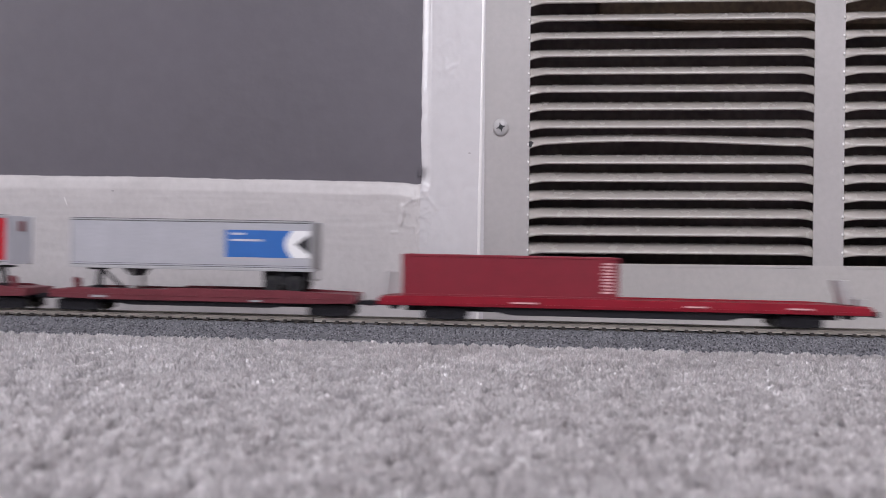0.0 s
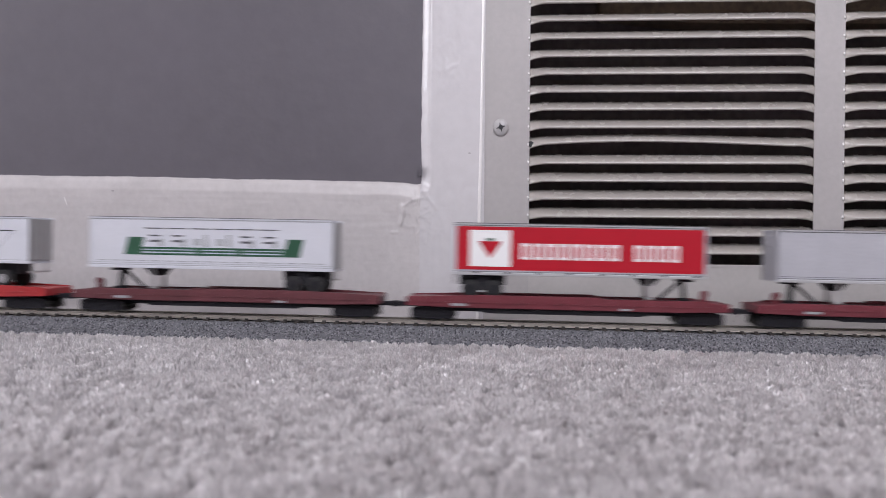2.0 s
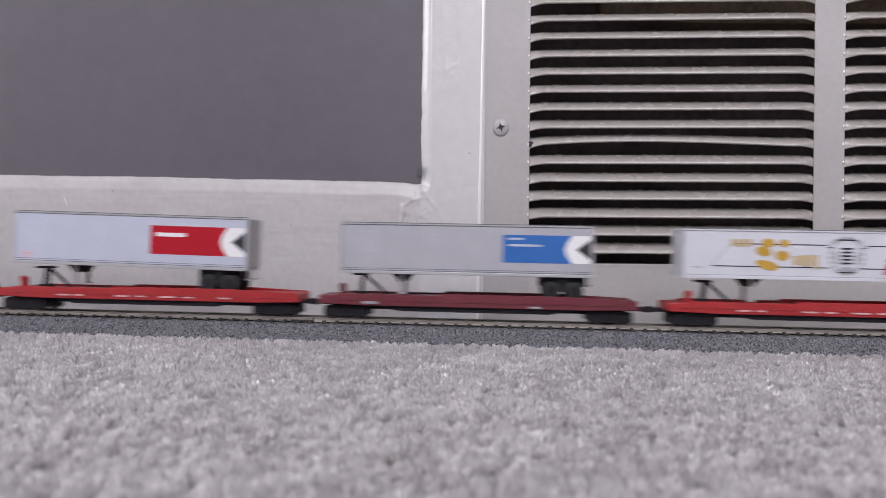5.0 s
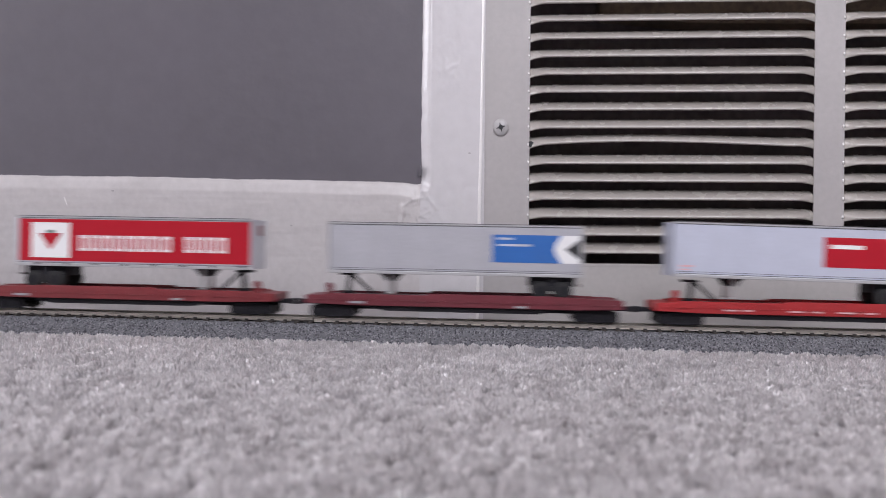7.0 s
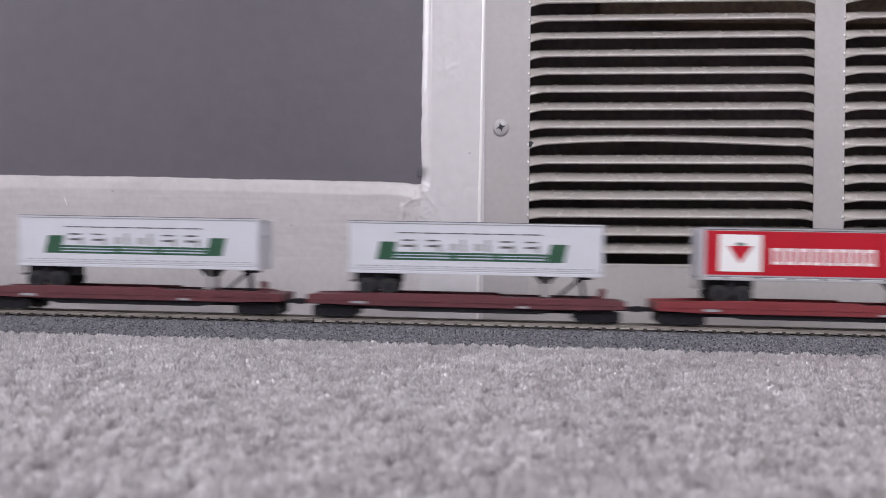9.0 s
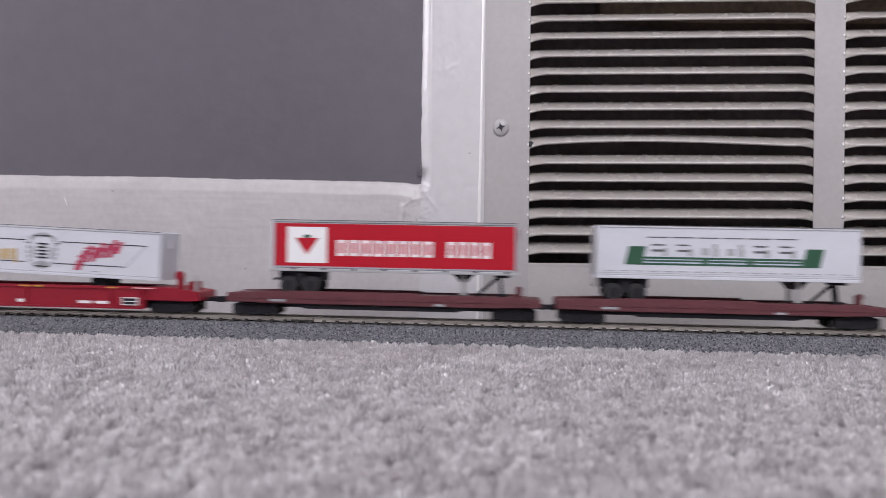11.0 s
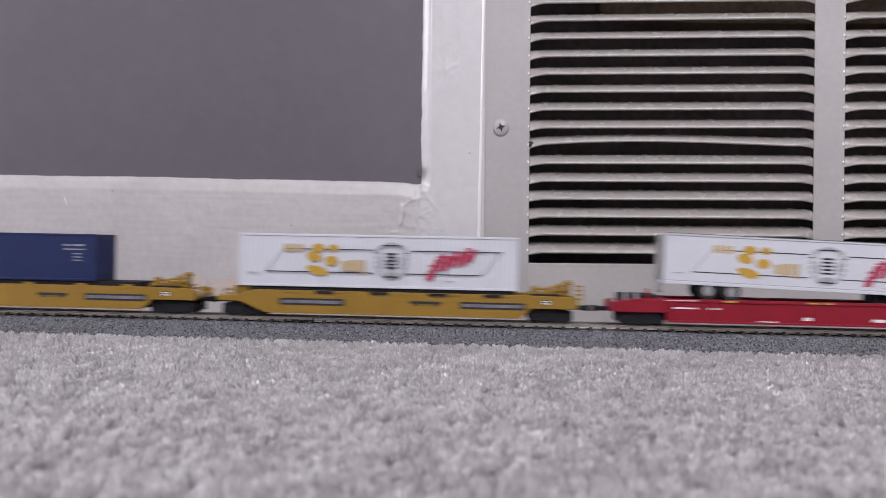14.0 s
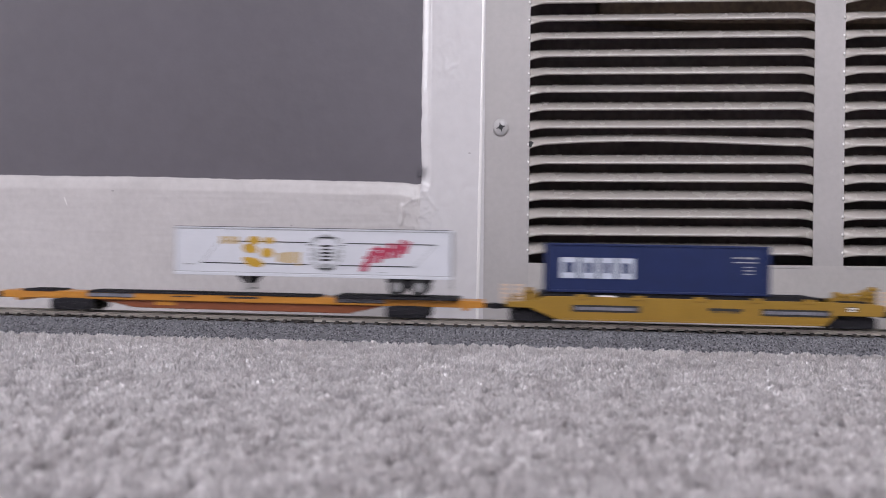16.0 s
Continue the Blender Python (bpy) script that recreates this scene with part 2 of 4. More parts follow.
ob = wall_part("timber_batten", bm, OLD_WOOD)
tagged(ob, "rough brown timber batten in the dark duct", "timber", kind="structure")


def room():
    bm = bmesh.new()
    box(bm, -4500, -4400, -1700, 480, -60, 2400)
    tagged(part("wall_west", bm, WALL_PAINT), "plain white painted wall", "wall", kind="structure")
    bm = bmesh.new()
    box(bm, 4400, 4500, -1700, 480, -60, 2400)
    tagged(part("wall_east", bm, WALL_PAINT), "plain white painted wall", "wall", kind="structure")
    bm = bmesh.new()
    cuts = [(-4500, -4250), (-2350, -370), (1270, 4500)]
    for a, b in cuts:
        box(bm, a, b, -1800, -1700, -60, 2400)
    for a, b, sill in ((-4250, -2350, 700), (-370, 1270, 850)):
        box(bm, a, b, -1800, -1700, -60, sill)
        box(bm, a, b, -1800, -1700, 2200, 2400)
    tagged(part("wall_south", bm, WALL_PAINT), "white wall with two window openings", "wall", kind="structure")
    bm = bmesh.new()
    box(bm, -4500, 4500, -1800, 480, 2400, 2450)
    tagged(part("ceiling", bm, WALL_PAINT), "plain white ceiling", "ceiling", kind="structure")


room()


# ---- the white frame and grey panel on the wall ----
def panelling():
    frame_thing = thing("panelled_wainscot", "white gloss wood frame round a flat grey painted panel", "wainscot", kind="structure")
    frame_thing.matrix_world = WALL
    # grey panel, sunk behind the frame
    bm = bmesh.new()
    box(bm, -1340, -60, 4.5, 6.9, -140, 520)
    part("panel", bm, GREY_PANEL, frame_thing, "dark grey painted recessed panel")
    # moulded frame: swept profile down the stile and along the bottom rail, with brushed unevenness
    def wobble(s, k):
        return 0.55 * noise.noise((s * 0.035, k * 7.1, 0.3)) + 0.35 * noise.noise((s * 0.16, k * 3.7, 2.0))

    def strip(rows, name, label, mat=WHITE_PAINT):
        bm = bmesh.new()
        grid = [[bm.verts.new((x * MM, y * MM, z * MM)) for x, y, z in r] for r in rows]
        for a, b in zip(grid, grid[1:]):
            for i in range(len(a) - 1):
                f = bm.faces.new((a[i], a[i + 1], b[i + 1], b[i]))
                f.smooth = True
        bmesh.ops.recalc_face_normals(bm, faces=bm.faces[:])
        return part(name, bm, mat, frame_thing, label)

    def ridge(u, v, k, f):
        """Sharp crests between soft hollows, as of old paint pulled up in strings."""
        return max(0.0, 1 - 5.0 * abs(noise.noise((u * f, v * f, k)))) ** 2

    def bead(u, v, p, q, r):
        """A rounded run of filler from p to q."""
        dx, dz = q[0] - p[0], q[1] - p[1]
        f = max(0.0, min(1.0, ((u - p[0]) * dx + (v - p[1]) * dz) / (dx * dx + dz * dz)))
        e = math.hypot(u - p[0] - f * dx, v - p[1] - f * dz)
        return math.exp(-(e / r) ** 2)

    runs = (((-92.0, -134), (-91.0, -139), 1.7, 1.5), ((-91.6, -141), (-92.4, -146), 1.5, 1.3), ((-90, -133), (-84, -129), 0.8, 0.35),
            ((-84, -129), (-76, -127.5), 0.7, 0.5), ((-79.5, -117), (-72, -128), 0.9, 0.9), ((-72, -128), (-66, -136), 0.8, 0.7),
            ((-99, -152.6), (-95, -152.4), 0.6, 0.8), ((-76, -150), (-74, -160), 1.2, 0.9), ((-80, -138), (-70, -146), 0.8, 0.3))

    def relief(u, v):
        """How far the paint stands proud of the wood, in millimetres."""
        patch = math.exp(-((u + 75) / 14) ** 2 - ((v + 143) / 17) ** 2)
        high = math.exp(-((u + 60) / 18) ** 2 - ((v + 30) / 26) ** 2) + 0.8 * math.exp(-((u + 52) / 9) ** 2 - ((v + 85) / 14) ** 2)
        out = 0.45 * patch * ridge(u, v, 3.1, 0.16) + 0.4 * min(1.0, high) * ridge(u, v, 6.4, 0.13)
        for p, q, r, h in runs:
            if abs(u - p[0]) < 16 and abs(v - p[1]) < 18:
                out += h * bead(u, v, p, q, r) * (0.75 + 0.5 * noise.noise((u * 0.5, v * 0.5, 1.7)))
        return out

    def steps(a, b, d):
        n = max(1, round((b - a) / d))
        return [a + (b - a) * k / n for k in range(n + 1)]

    # profile: (distance from the panel's edge, depth)
    prof = [(0.0, 5.2), (0.5, 4.3), (2.0, 3.5), (3.6, 2.7), (5.2, 1.9), (6.2, 1.1), (7.0, 0.4), (7.9, 0.0), (9.2, -0.05)] + [(d, 0.0) for d in steps(10.4, 46.4, 1.1)]
    rows = []
    for v in steps(-255, -190, 3.3)[:-1] + steps(-190, -110, 0.9)[:-1] + steps(-110, 160, 1.5)[:-1] + steps(160, 520, 6):
        w = min(1.0, max(0.0, (v + 123.5) / 7.0))
        w = w * w * (3 - 2 * w)
        lump = 0.5 * math.exp(-((v + 128) / 26) ** 2)
        row = []
        for d, y in prof:
            u = -78.6 + d + w * wobble(v, 1) * (1.0 if d < 3 else 0.3)
            brush = 0.07 * noise.noise((d * 0.35, v * 0.03, 5.5)) + 0.05 * noise.noise((d * 0.2, v * 0.2, 8.5))
            row.append((u, y * w + 0.2 * (1 - w) + (0.10 + lump) * noise.noise((d * 0.13, v * 0.1, 4)) + brush - relief(u, v), v))
        rows.append(row)
    strip(rows, "stile", "white gloss painted upright with lumpy brushwork")
    low = [(0.0, 5.2), (0.6, 3.2), (2.0, 2.0), (5.0, 1.2), (8.5, 0.5)] + [(d, 0.25) for d in steps(9.6, 62.0, 1.0)] + [(66.0, 0.25), (74.0, 0.2), (90.0, 0.2), (138.0, 0.2)]
    rows = []
    for i in range(431):
        u = -78.4 - 1256.0 * (i / 430) ** 1.8
        edge = -116.2 + (-78.6 - u) * 0.0155 + 0.7 * math.sin(math.pi * min(1.0, (-78.6 - u) / 330.0))
        dip = -1.2 * math.exp(-((u + 82) / 7.0) ** 2)
        row = []
        for d, y in low:
            lump = 0.12 + 0.22 * math.exp(-((u + 92) / 30) ** 2 - ((d - 18) / 18) ** 2) + 0.18 * math.exp(-((d - 12) / 9) ** 2)
            z = edge + dip - d + wobble(u, 2) * (1.1 if d < 3 else 0.2)
            brush = 0.10 * noise.noise((u * 0.022, d * 0.45, 5.5)) + 0.06 * noise.noise((u * 0.06, d * 0.9, 2.5))
            row.append((u, y + lump * noise.noise((u * 0.085, d * 0.13, 9)) + (brush if d > 4 else 0) - relief(u, z), z))
        rows.append(row)
    strip(rows, "bottom_rail", "white painted bottom rail with old paint ridges", RAIL_PAINT)
    bm = bmesh.new()
    box(bm, -45, -34.5, 1.2, 6.9, -255, 520)
    part("stile_core", bm, WHITE_PAINT, frame_thing)
    # small nicks in the paint
    for x, z, r in ((-308, -123.2, 0.9), (-173, -148, 0.7), (-43, -95, 0.8), (-207, -180, 0.8)):
        bm = bmesh.new()
        prism(bm, oval(x, z, r * 1.4, r * 0.6, 8), -0.05, 0.5)
        part("paint_chip", bm, DOOR_GREY, frame_thing, "small dark chip in the white paint")
    bm = bmesh.new()
    prism(bm, [(-79.4, -112.5), (-77.6, -110.5), (-77.4, -106.5), (-78.6, -104.0), (-79.6, -105)], 0.6, 5.0)
    part("paint_chip", bm, GREY_PANEL, frame_thing, "grey paint smudge on the moulding")
    bm = bmesh.new()
    for k in range(3):
        prism(bm, rect(-344.6 + k * 0.7, -344.0 + k * 0.7, -131 - k * 1.6, -128 - k * 1.6, -0.9), 0.0, 0.5, 0.12)
    part("paint_crack", bm, WALL_PAINT, frame_thing, "pale scratch in the paint")
    # far sides of the panel, outside the view
    bm = bmesh.new()
    box(bm, -1420, -1336, 0, 7, -255, 600, 1)
    box(bm, -1336, -33, 0, 7, 522, 600, 1)
    part("top_rail", bm, WHITE_PAINT, frame_thing)


panelling()


# ---- vent grille ----
PITCH_MM, COL_W, COLS = 12.7, 198.9, (0.0, 219.6)


def slat_mesh(bent=False):
    """One pressed louvre: lip pushed out in the middle, running back into the plate at both ends."""
    bm = bmesh.new()
    us = [0, 0.6, 1.6, 3, 5, 7.5, 8.8, 9.8, 10.7, 11.4, 12.0, 13.0, 15, 20, 35, 60, 80, 99.5]
    us = us + [COL_W - u for u in us[-2::-1]]
    # closed section (depth, height) round the blade
    sec = [(8.4, 7.8), (6.4, 7.1), (4.6, 6.4), (3.0, 5.7), (1.4, 4.9), (-0.6, 3.8), (-2.2, 2.6), (-3.3, 1.5), (-3.9, 0.6), (-3.7, -0.15), (-3.0, -0.5), (-2.3, -0.25), (-2.2, 0.5), (-1.4, 1.7), (0.2, 3.1), (2.2, 4.5), (4.2, 5.5), (6.3, 6.4), (8.4, 7.1)]
    rings = []
    for u in us:
        d = min(u, COL_W - u)
        e = min(1.0, d / 12.0)
        e = math.sin(e * math.pi / 2)
        lift = 0.0
        if bent:
            w = u / COL_W
            lift = 4.0 * math.sin(math.pi * min(1, w / 0.9)) ** 0.8 * (1 - 0.55 * w) if w < 0.9 else 0.0
        ring = []
        for y, z in sec:
            out = min(0.0, y) * e + max(0.0, y)
            if y < 1:
                out += (1 - e) * 0.6
            ring.append(bm.verts.new(((u) * MM, out * MM, (z - 1.1 + lift * (1.0 if z < 4 else 0.75) + (e - 1) * 1.4 * (1 if z < 4.5 else 0.4)) * MM)))
        rings.append(ring)
    n = len(sec)
    for a, b in zip(rings, rings[1:]):
        for i in range(n):
            bm.faces.new((a[i], a[(i + 1) % n], b[(i + 1) % n], b[i])).smooth = True
    bm.faces.new(rings[0][::-1])
    bm.faces.new(rings[-1])
    # small drawn nib where the slit ends, painted pale for its glint
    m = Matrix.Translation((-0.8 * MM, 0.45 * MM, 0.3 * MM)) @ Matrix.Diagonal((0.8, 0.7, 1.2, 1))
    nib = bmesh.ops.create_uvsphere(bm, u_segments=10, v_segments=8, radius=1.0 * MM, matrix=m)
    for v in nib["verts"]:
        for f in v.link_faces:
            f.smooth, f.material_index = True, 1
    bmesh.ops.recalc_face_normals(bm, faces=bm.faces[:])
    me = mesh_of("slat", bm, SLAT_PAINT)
    me.materials.append(GLINT_PAINT)
    return me


def vent_grille():
    g = thing("vent_grille", "off-white pressed steel vent grille with one bent louvre", "vent grille")
    g.matrix_world = WALL
    rows = range(-18, 14)
    top = 18 * PITCH_MM + 6.5
    bottom = -13 * PITCH_MM - 8.6
    # plate: flanges and mullions round the two louvre columns
    for a, b in ((-30.0, 0.0), (COL_W, COLS[1]), (COLS[1] + COL_W, COLS[1] + COL_W + 33)):
        part("mullion", box(bmesh.new(), a, b, 0.6, 1.8, -258 if a < 0 else bottom, top), GRILLE_PAINT, g)
    part("top_flange", box(bmesh.new(), -28.0, COLS[1] + COL_W + 33, 0.6, 1.8, top, top + 28), GRILLE_PAINT, g)
    # lighter than the mullions, with the carpet's bounced light in its colour
    part("bottom_flange", box(bmesh.new(), 0.0, COLS[1] + COL_W + 33, 0.6, 1.8, -258, bottom), FLANGE_PAINT, g)
    # rolled outer edge and the strip of plate beside it, a little out of plumb
    lo, hi = -258.0, top + 28

    def upright(name, section, mat, label="", smooth=True):
        bm = bmesh.new()
        rings = [[bm.verts.new(((u - 0.2 + 0.0116 * v) * MM, y * MM, v * MM)) for u, y in section] for v in (lo, hi)]
        for i in range(len(section) - 1):
            bm.faces.new((rings[0][i], rings[0][i + 1], rings[1][i + 1], rings[1][i])).smooth = smooth
        bmesh.ops.recalc_face_normals(bm, faces=bm.faces[:])
        part(name, bm, mat, g, label)

    # the window's highlight along this edge is put into its pale colour
    upright("rolled_edge", [(-36.0, 1.5), (-35.2, 0.5), (-34.5, -0.15), (-33.7, -0.6), (-33.0, -0.75), (-32.6, -0.6), (-32.4, 0.7)], GLINT_PAINT, "rolled edge of the vent plate, its highlight painted in")
    upright("plate_edge", [(-32.45, 0.9), (-32.4, 0.57), (-26.0, 0.57), (-26.0, 3.0)], GRILLE_PAINT, smooth=False)
    # drawn lip below each column
    for c in COLS:
        bm = bmesh.new()
        prism(bm, [(c + 3, bottom - 2.2), (c + COL_W - 3, bottom - 2.2), (c + COL_W - 1, bottom - 0.2), (c + 1, bottom - 0.2)], 0.35, 1.0, 0.15)
        part("lower_lip", bm, FLANGE_PAINT, g)
    plain, bent = slat_mesh(), slat_mesh(True)
    for c in COLS:
        for k in rows:
            ob = new("slat", bent if (k == 7 and c == 0.0) else plain)
            ob.parent = g
            ob.location = (c * MM, 0, -k * PITCH_MM * MM)
            if k == 7 and c == 0.0:
                tagged(ob, "louvre bent upwards near its end")
    # solid dark piece in place of the shaded notch at the bent louvre
    bm = bmesh.new()
    prism(bm, [(-0.6, -86.6), (1.4, -86.2), (4.8, -88.9), (1.2, -90.6), (-0.4, -90.2)], -0.4, 1.4, 0.2)
    part("torn_corner", bm, RECESS_DARK, g, "dark piece painted for the shaded notch by the bent louvre")
    # screw
    bm = bmesh.new()
    bmesh.ops.create_uvsphere(bm, u_segments=24, v_segments=12, radius=6.3 * MM)
    bmesh.ops.transform(bm, matrix=Matrix.Translation((-20.7 * MM, 0.5 * MM, -76.6 * MM)) @ Matrix.Diagonal((0.9, 0.42, 1, 1)), verts=bm.verts[:])
    for f in bm.faces:
        f.smooth = True
    s = part("screw", bm, SCREW, g, "round-headed cross-slot screw, partly painted")
    # cross slot laid on the head, its inner shade painted dark
    bm = bmesh.new()
    for a in (0.25, 0.25 + math.pi / 2):
        c, si = math.cos(a), math.sin(a)
        pts = [(-3.2, -0.25), (0, -0.8), (3.2, -0.25), (3.2, 0.25), (0, 0.8), (-3.2, 0.25)]
        prism(bm, [(-20.7 + x * c - z * si, -76.6 + x * si + z * c) for x, z in pts], -2.35 - 0.02 * a, -1.0)
    prism(bm, oval(-20.7, -76.6, 1.7, 1.7, 10), -2.42, -1.0)
    part("cross_slot", bm, RECESS_DARK, s)


vent_grille()

# ---- track ----
RAIL_TOP = 0.0120
TRACK_X0, TRACK_X1 = -4200.0, 4200.0


def track():
    t = thing("model_railway_track", "model railway track on moulded grey ballast roadbed, laid on carpet", "model track")
    t.location = (0, 0, RAIL_TOP)
    # roadbed section (y, z), rail tops at z = 0
    sec = [(-27.5, -16.5), (-25.5, -12.6), (-18.2, -4.5), (-16.4, -3.7), (16.4, -3.7), (18.2, -4.5), (25.5, -12.6), (27.5, -16.5)]
    bm = bmesh.new()
    ends = [[bm.verts.new((x * MM, y * MM, z * MM)) for y, z in sec] for x in (TRACK_X0, TRACK_X1)]
    n = len(sec)
    for i in range(n):
        bm.faces.new((ends[0][i], ends[1][i], ends[1][(i + 1) % n], ends[0][(i + 1) % n]))
    bm.faces.new(ends[0])
    bm.faces.new(ends[1][::-1])
    bmesh.ops.recalc_face_normals(bm, faces=bm.faces[:])
    part("roadbed", bm, BALLAST, t, "speckled grey moulded ballast")
    # rails: foot, web, head
    for y in (-8.9, 8.9):
        s = [(-0.95, -2.6), (0.95, -2.6), (0.95, -2.25), (0.28, -2.0), (0.28, -0.85), (0.62, -0.6), (0.62, -0.08), (0.5, 0), (-0.5, 0), (-0.62, -0.08), (-0.62, -0.6), (-0.28, -0.85), (-0.28, -2.0), (-0.95, -2.25)]
        bm = bmesh.new()
        joint = -121.0
        for a, b in ((TRACK_X0, joint - 0.25), (joint + 0.25, TRACK_X1)):
            e = [[bm.verts.new((x * MM, (y + p) * MM, z * MM)) for p, z in s] for x in (a, b)]
            m = len(s)
            for i in range(m):
                bm.faces.new((e[0][i], e[1][i], e[1][(i + 1) % m], e[0][(i + 1) % m]))
            bm.faces.new(e[0])
            bm.faces.new(e[1][::-1])
        bmesh.ops.recalc_face_normals(bm, faces=bm.faces[:])
        part("rail", bm, RAIL, t, "tarnished nickel silver rail")
        bm = bmesh.new()
        box(bm, joint - 15, joint - 1, y - 1.3, y + 1.3, -2.9, -1.7, 0.3)
        part("rail_joiner", bm, TIE, t, "dark plastic rail joiner")
        bm = bmesh.new()
        box(bm, joint + 0.5, joint + 14, y - 1.5, y + 1.5, -2.9, -2.3, 0.15)
        part("contact_strip", bm, RAIL, t, "bright metal contact strip")
    # grains of ballast along the slope that faces the room
    rng = np.random.default_rng(4)
    oct_v = np.array([(1, 0, 0), (-1, 0, 0), (0, 1, 0), (0, -1, 0), (0, 0, 1), (0, 0, -1)], float)
    oct_f = np.array([(0, 2, 4), (2, 1, 4), (1, 3, 4), (3, 0, 4), (2, 0, 5), (1, 2, 5), (3, 1, 5), (0, 3, 5)])
    cnt = 9000
    w = rng.random(cnt)
    px = rng.uniform(-420, 380, cnt)
    py = np.interp(w, [0, 0.75, 1], [-25.6, -18.2, -15.2])
    pz = np.interp(w, [0, 0.75, 0.9, 1], [-12.7, -4.5, -3.7, -3.7])
    size = rng.uniform(0.25, 0.6, (cnt, 1, 1)) * rng.uniform(0.7, 1.3, (cnt, 6, 1))
    verts = (oct_v[None] * size + np.stack([px, py, pz], -1)[:, None]) * MM
    faces = (oct_f[None] + 6 * np.arange(cnt)[:, None, None]).reshape(-1, 3)
    me = bpy.data.meshes.new("ballast")
    me.from_pydata(verts.reshape(-1, 3).tolist(), [], faces.tolist())
    me.materials.append(STONE)
    ob = new("ballast", me)
    ob.parent = t
    tagged(ob, "loose-looking grey and black ballast grains", kind="stuff")
    # ties
    bm = bmesh.new()
    box(bm, -1.45, 1.45, -15.2, 15.2, -3.9, -2.62, 0.2)
    for y in (-10.4, -7.4, 7.4, 10.4):
        box(bm, -1.15, 1.15, y - 0.6, y + 0.6, -2.7, -1.75, 0.2)
    tie = mesh_of("tie", bm, TIE)
    x = -420.0
    while x < 400:
        ob = new("tie", tie)
        ob.parent = t
        ob.location = (x * MM, 0, 0)
        x += 8.75
    bm = bmesh.new()
    for lo, hi in ((TRACK_X0, -421), (401, TRACK_X1)):
        x = lo + 5
        while x < hi:
            vs = [bm.verts.new(((x + a) * MM, b * MM, c * MM)) for a in (-1.45, 1.45) for b in (-15.2, 15.2) for c in (-3.9, -2.62)]
            for f in ((0, 1, 3, 2), (4, 6, 7, 5), (0, 4, 5, 1), (2, 3, 7, 6), (1, 5, 7, 3)):
                bm.faces.new([vs[i] for i in f])
            x += 8.75
    tagged(part("far_ties", bm, TIE, t), kind="stuff")


track()

# ---- carpet pile in the stretch before the camera ----


def carpet_pile(name, x0, x1, y0, y1, blades, wedge, seed):
    """Tufts of cut pile, each a small round head of leaning fibres."""
    rng = np.random.default_rng(seed)
    step = 4.3
    gx, gy = np.meshgrid(np.arange(x0, x1, step), np.arange(y0, y1, step))
    x = gx.ravel() + rng.normal(0, 1.15, gx.size)
    y = gy.ravel() + rng.normal(0, 1.15, gx.size)
    keep = (y < y1) & (y > y0)
    if wedge:
        keep &= np.abs(x + (y + 545) * 0.066) < 0.62 * (y + 545) + 45
    x, y = x[keep], y[keep]
    n = len(x)
    # neighbouring tufts lean together, in patches as the pile was trodden
    ang = np.array([6.0 * noise.noise((a * 0.04, b * 0.04, 1.5)) for a, b in zip(x, y)]) + rng.normal(0, 0.8, n)
    tall = 4.9 + np.array([1.1 * noise.noise((a * 0.07, b * 0.07, 8.5)) for a, b in zip(x, y)]) + rng.normal(0, 0.9, n)
    tall = np.where(np.abs(y) < 36, np.minimum(tall + 0.8, 5.7), tall)
    fat = rng.uniform(0.75, 1.3, n)
    m = n * blades
    rep = lambda v: np.repeat(v, blades)
    a2 = rng.uniform(0, 2 * np.pi, m)
    r = np.sqrt(rng.uniform(0, 1, m)) * 3.0 * rep(fat)
    la = rep(ang)
    h = rep(tall) * (1 - (r / (5.0 * rep(fat))) ** 2) * rng.uniform(0.88, 1.04, m)
    root = np.stack([rep(x) + 0.35 * r * np.cos(a2), rep(y) + 0.35 * r * np.sin(a2), np.full(m, -6.2)], -1)
    lean = 1.3
    tip = np.stack([rep(x) + r * np.cos(a2) + lean * np.cos(la), rep(y) + r * np.sin(a2) + lean * np.sin(la), -5.6 + h], -1)
    mid = root * 0.4 + tip * 0.6 + np.stack([0.3 * np.cos(a2 + 1.9), 0.3 * np.sin(a2 + 1.9), 0.14 * h], -1)
    sa = a2 + rng.normal(0, 0.8, m)
    side = np.stack([-np.sin(sa), np.cos(sa), np.zeros(m)], -1) * rng.uniform(0.16, 0.46, m)[:, None]
    verts = np.stack([root - side, root + side, mid - side * 1.15, mid + side * 1.15, tip - side * 0.5, tip + side * 0.5], 1) * MM
    base = 6 * np.arange(m)[:, None]
    faces = np.concatenate([base + np.array([[0, 1, 3, 2]]), base + np.array([[2, 3, 5, 4]])], 1).reshape(-1, 4)
    me = bpy.data.meshes.new(name)
    me.vertices.add(m * 6)
    me.vertices.foreach_set("co", verts.ravel())
    me.loops.add(faces.size)
    me.loops.foreach_set("vertex_index", faces.ravel().astype(np.int32))
    me.polygons.add(len(faces))
    me.polygons.foreach_set("loop_start", np.arange(0, faces.size, 4, dtype=np.int32))
    me.update(calc_edges=True)
    me.validate()
    me.materials.append(CARPET)
    tagged(new(name, me), "deep fluffy beige-grey cut-pile carpet yarn", "carpet pile", kind="stuff")


carpet_pile("carpet_pile", -480, 450, -425, -25.5, 45, True, 11)
carpet_pile("carpet_pile", -470, 440, 29, 100, 16, False, 12)

# ---- the train ----
# Each car's and load's own origin lies on the track's middle line at rail height; STANDS gives its x at the start, in millimetres.
STANDS = []


def rolling(name, label, category, x, group):
    ob = thing(name, label, category, group)
    STANDS.append((ob, x))
    return ob


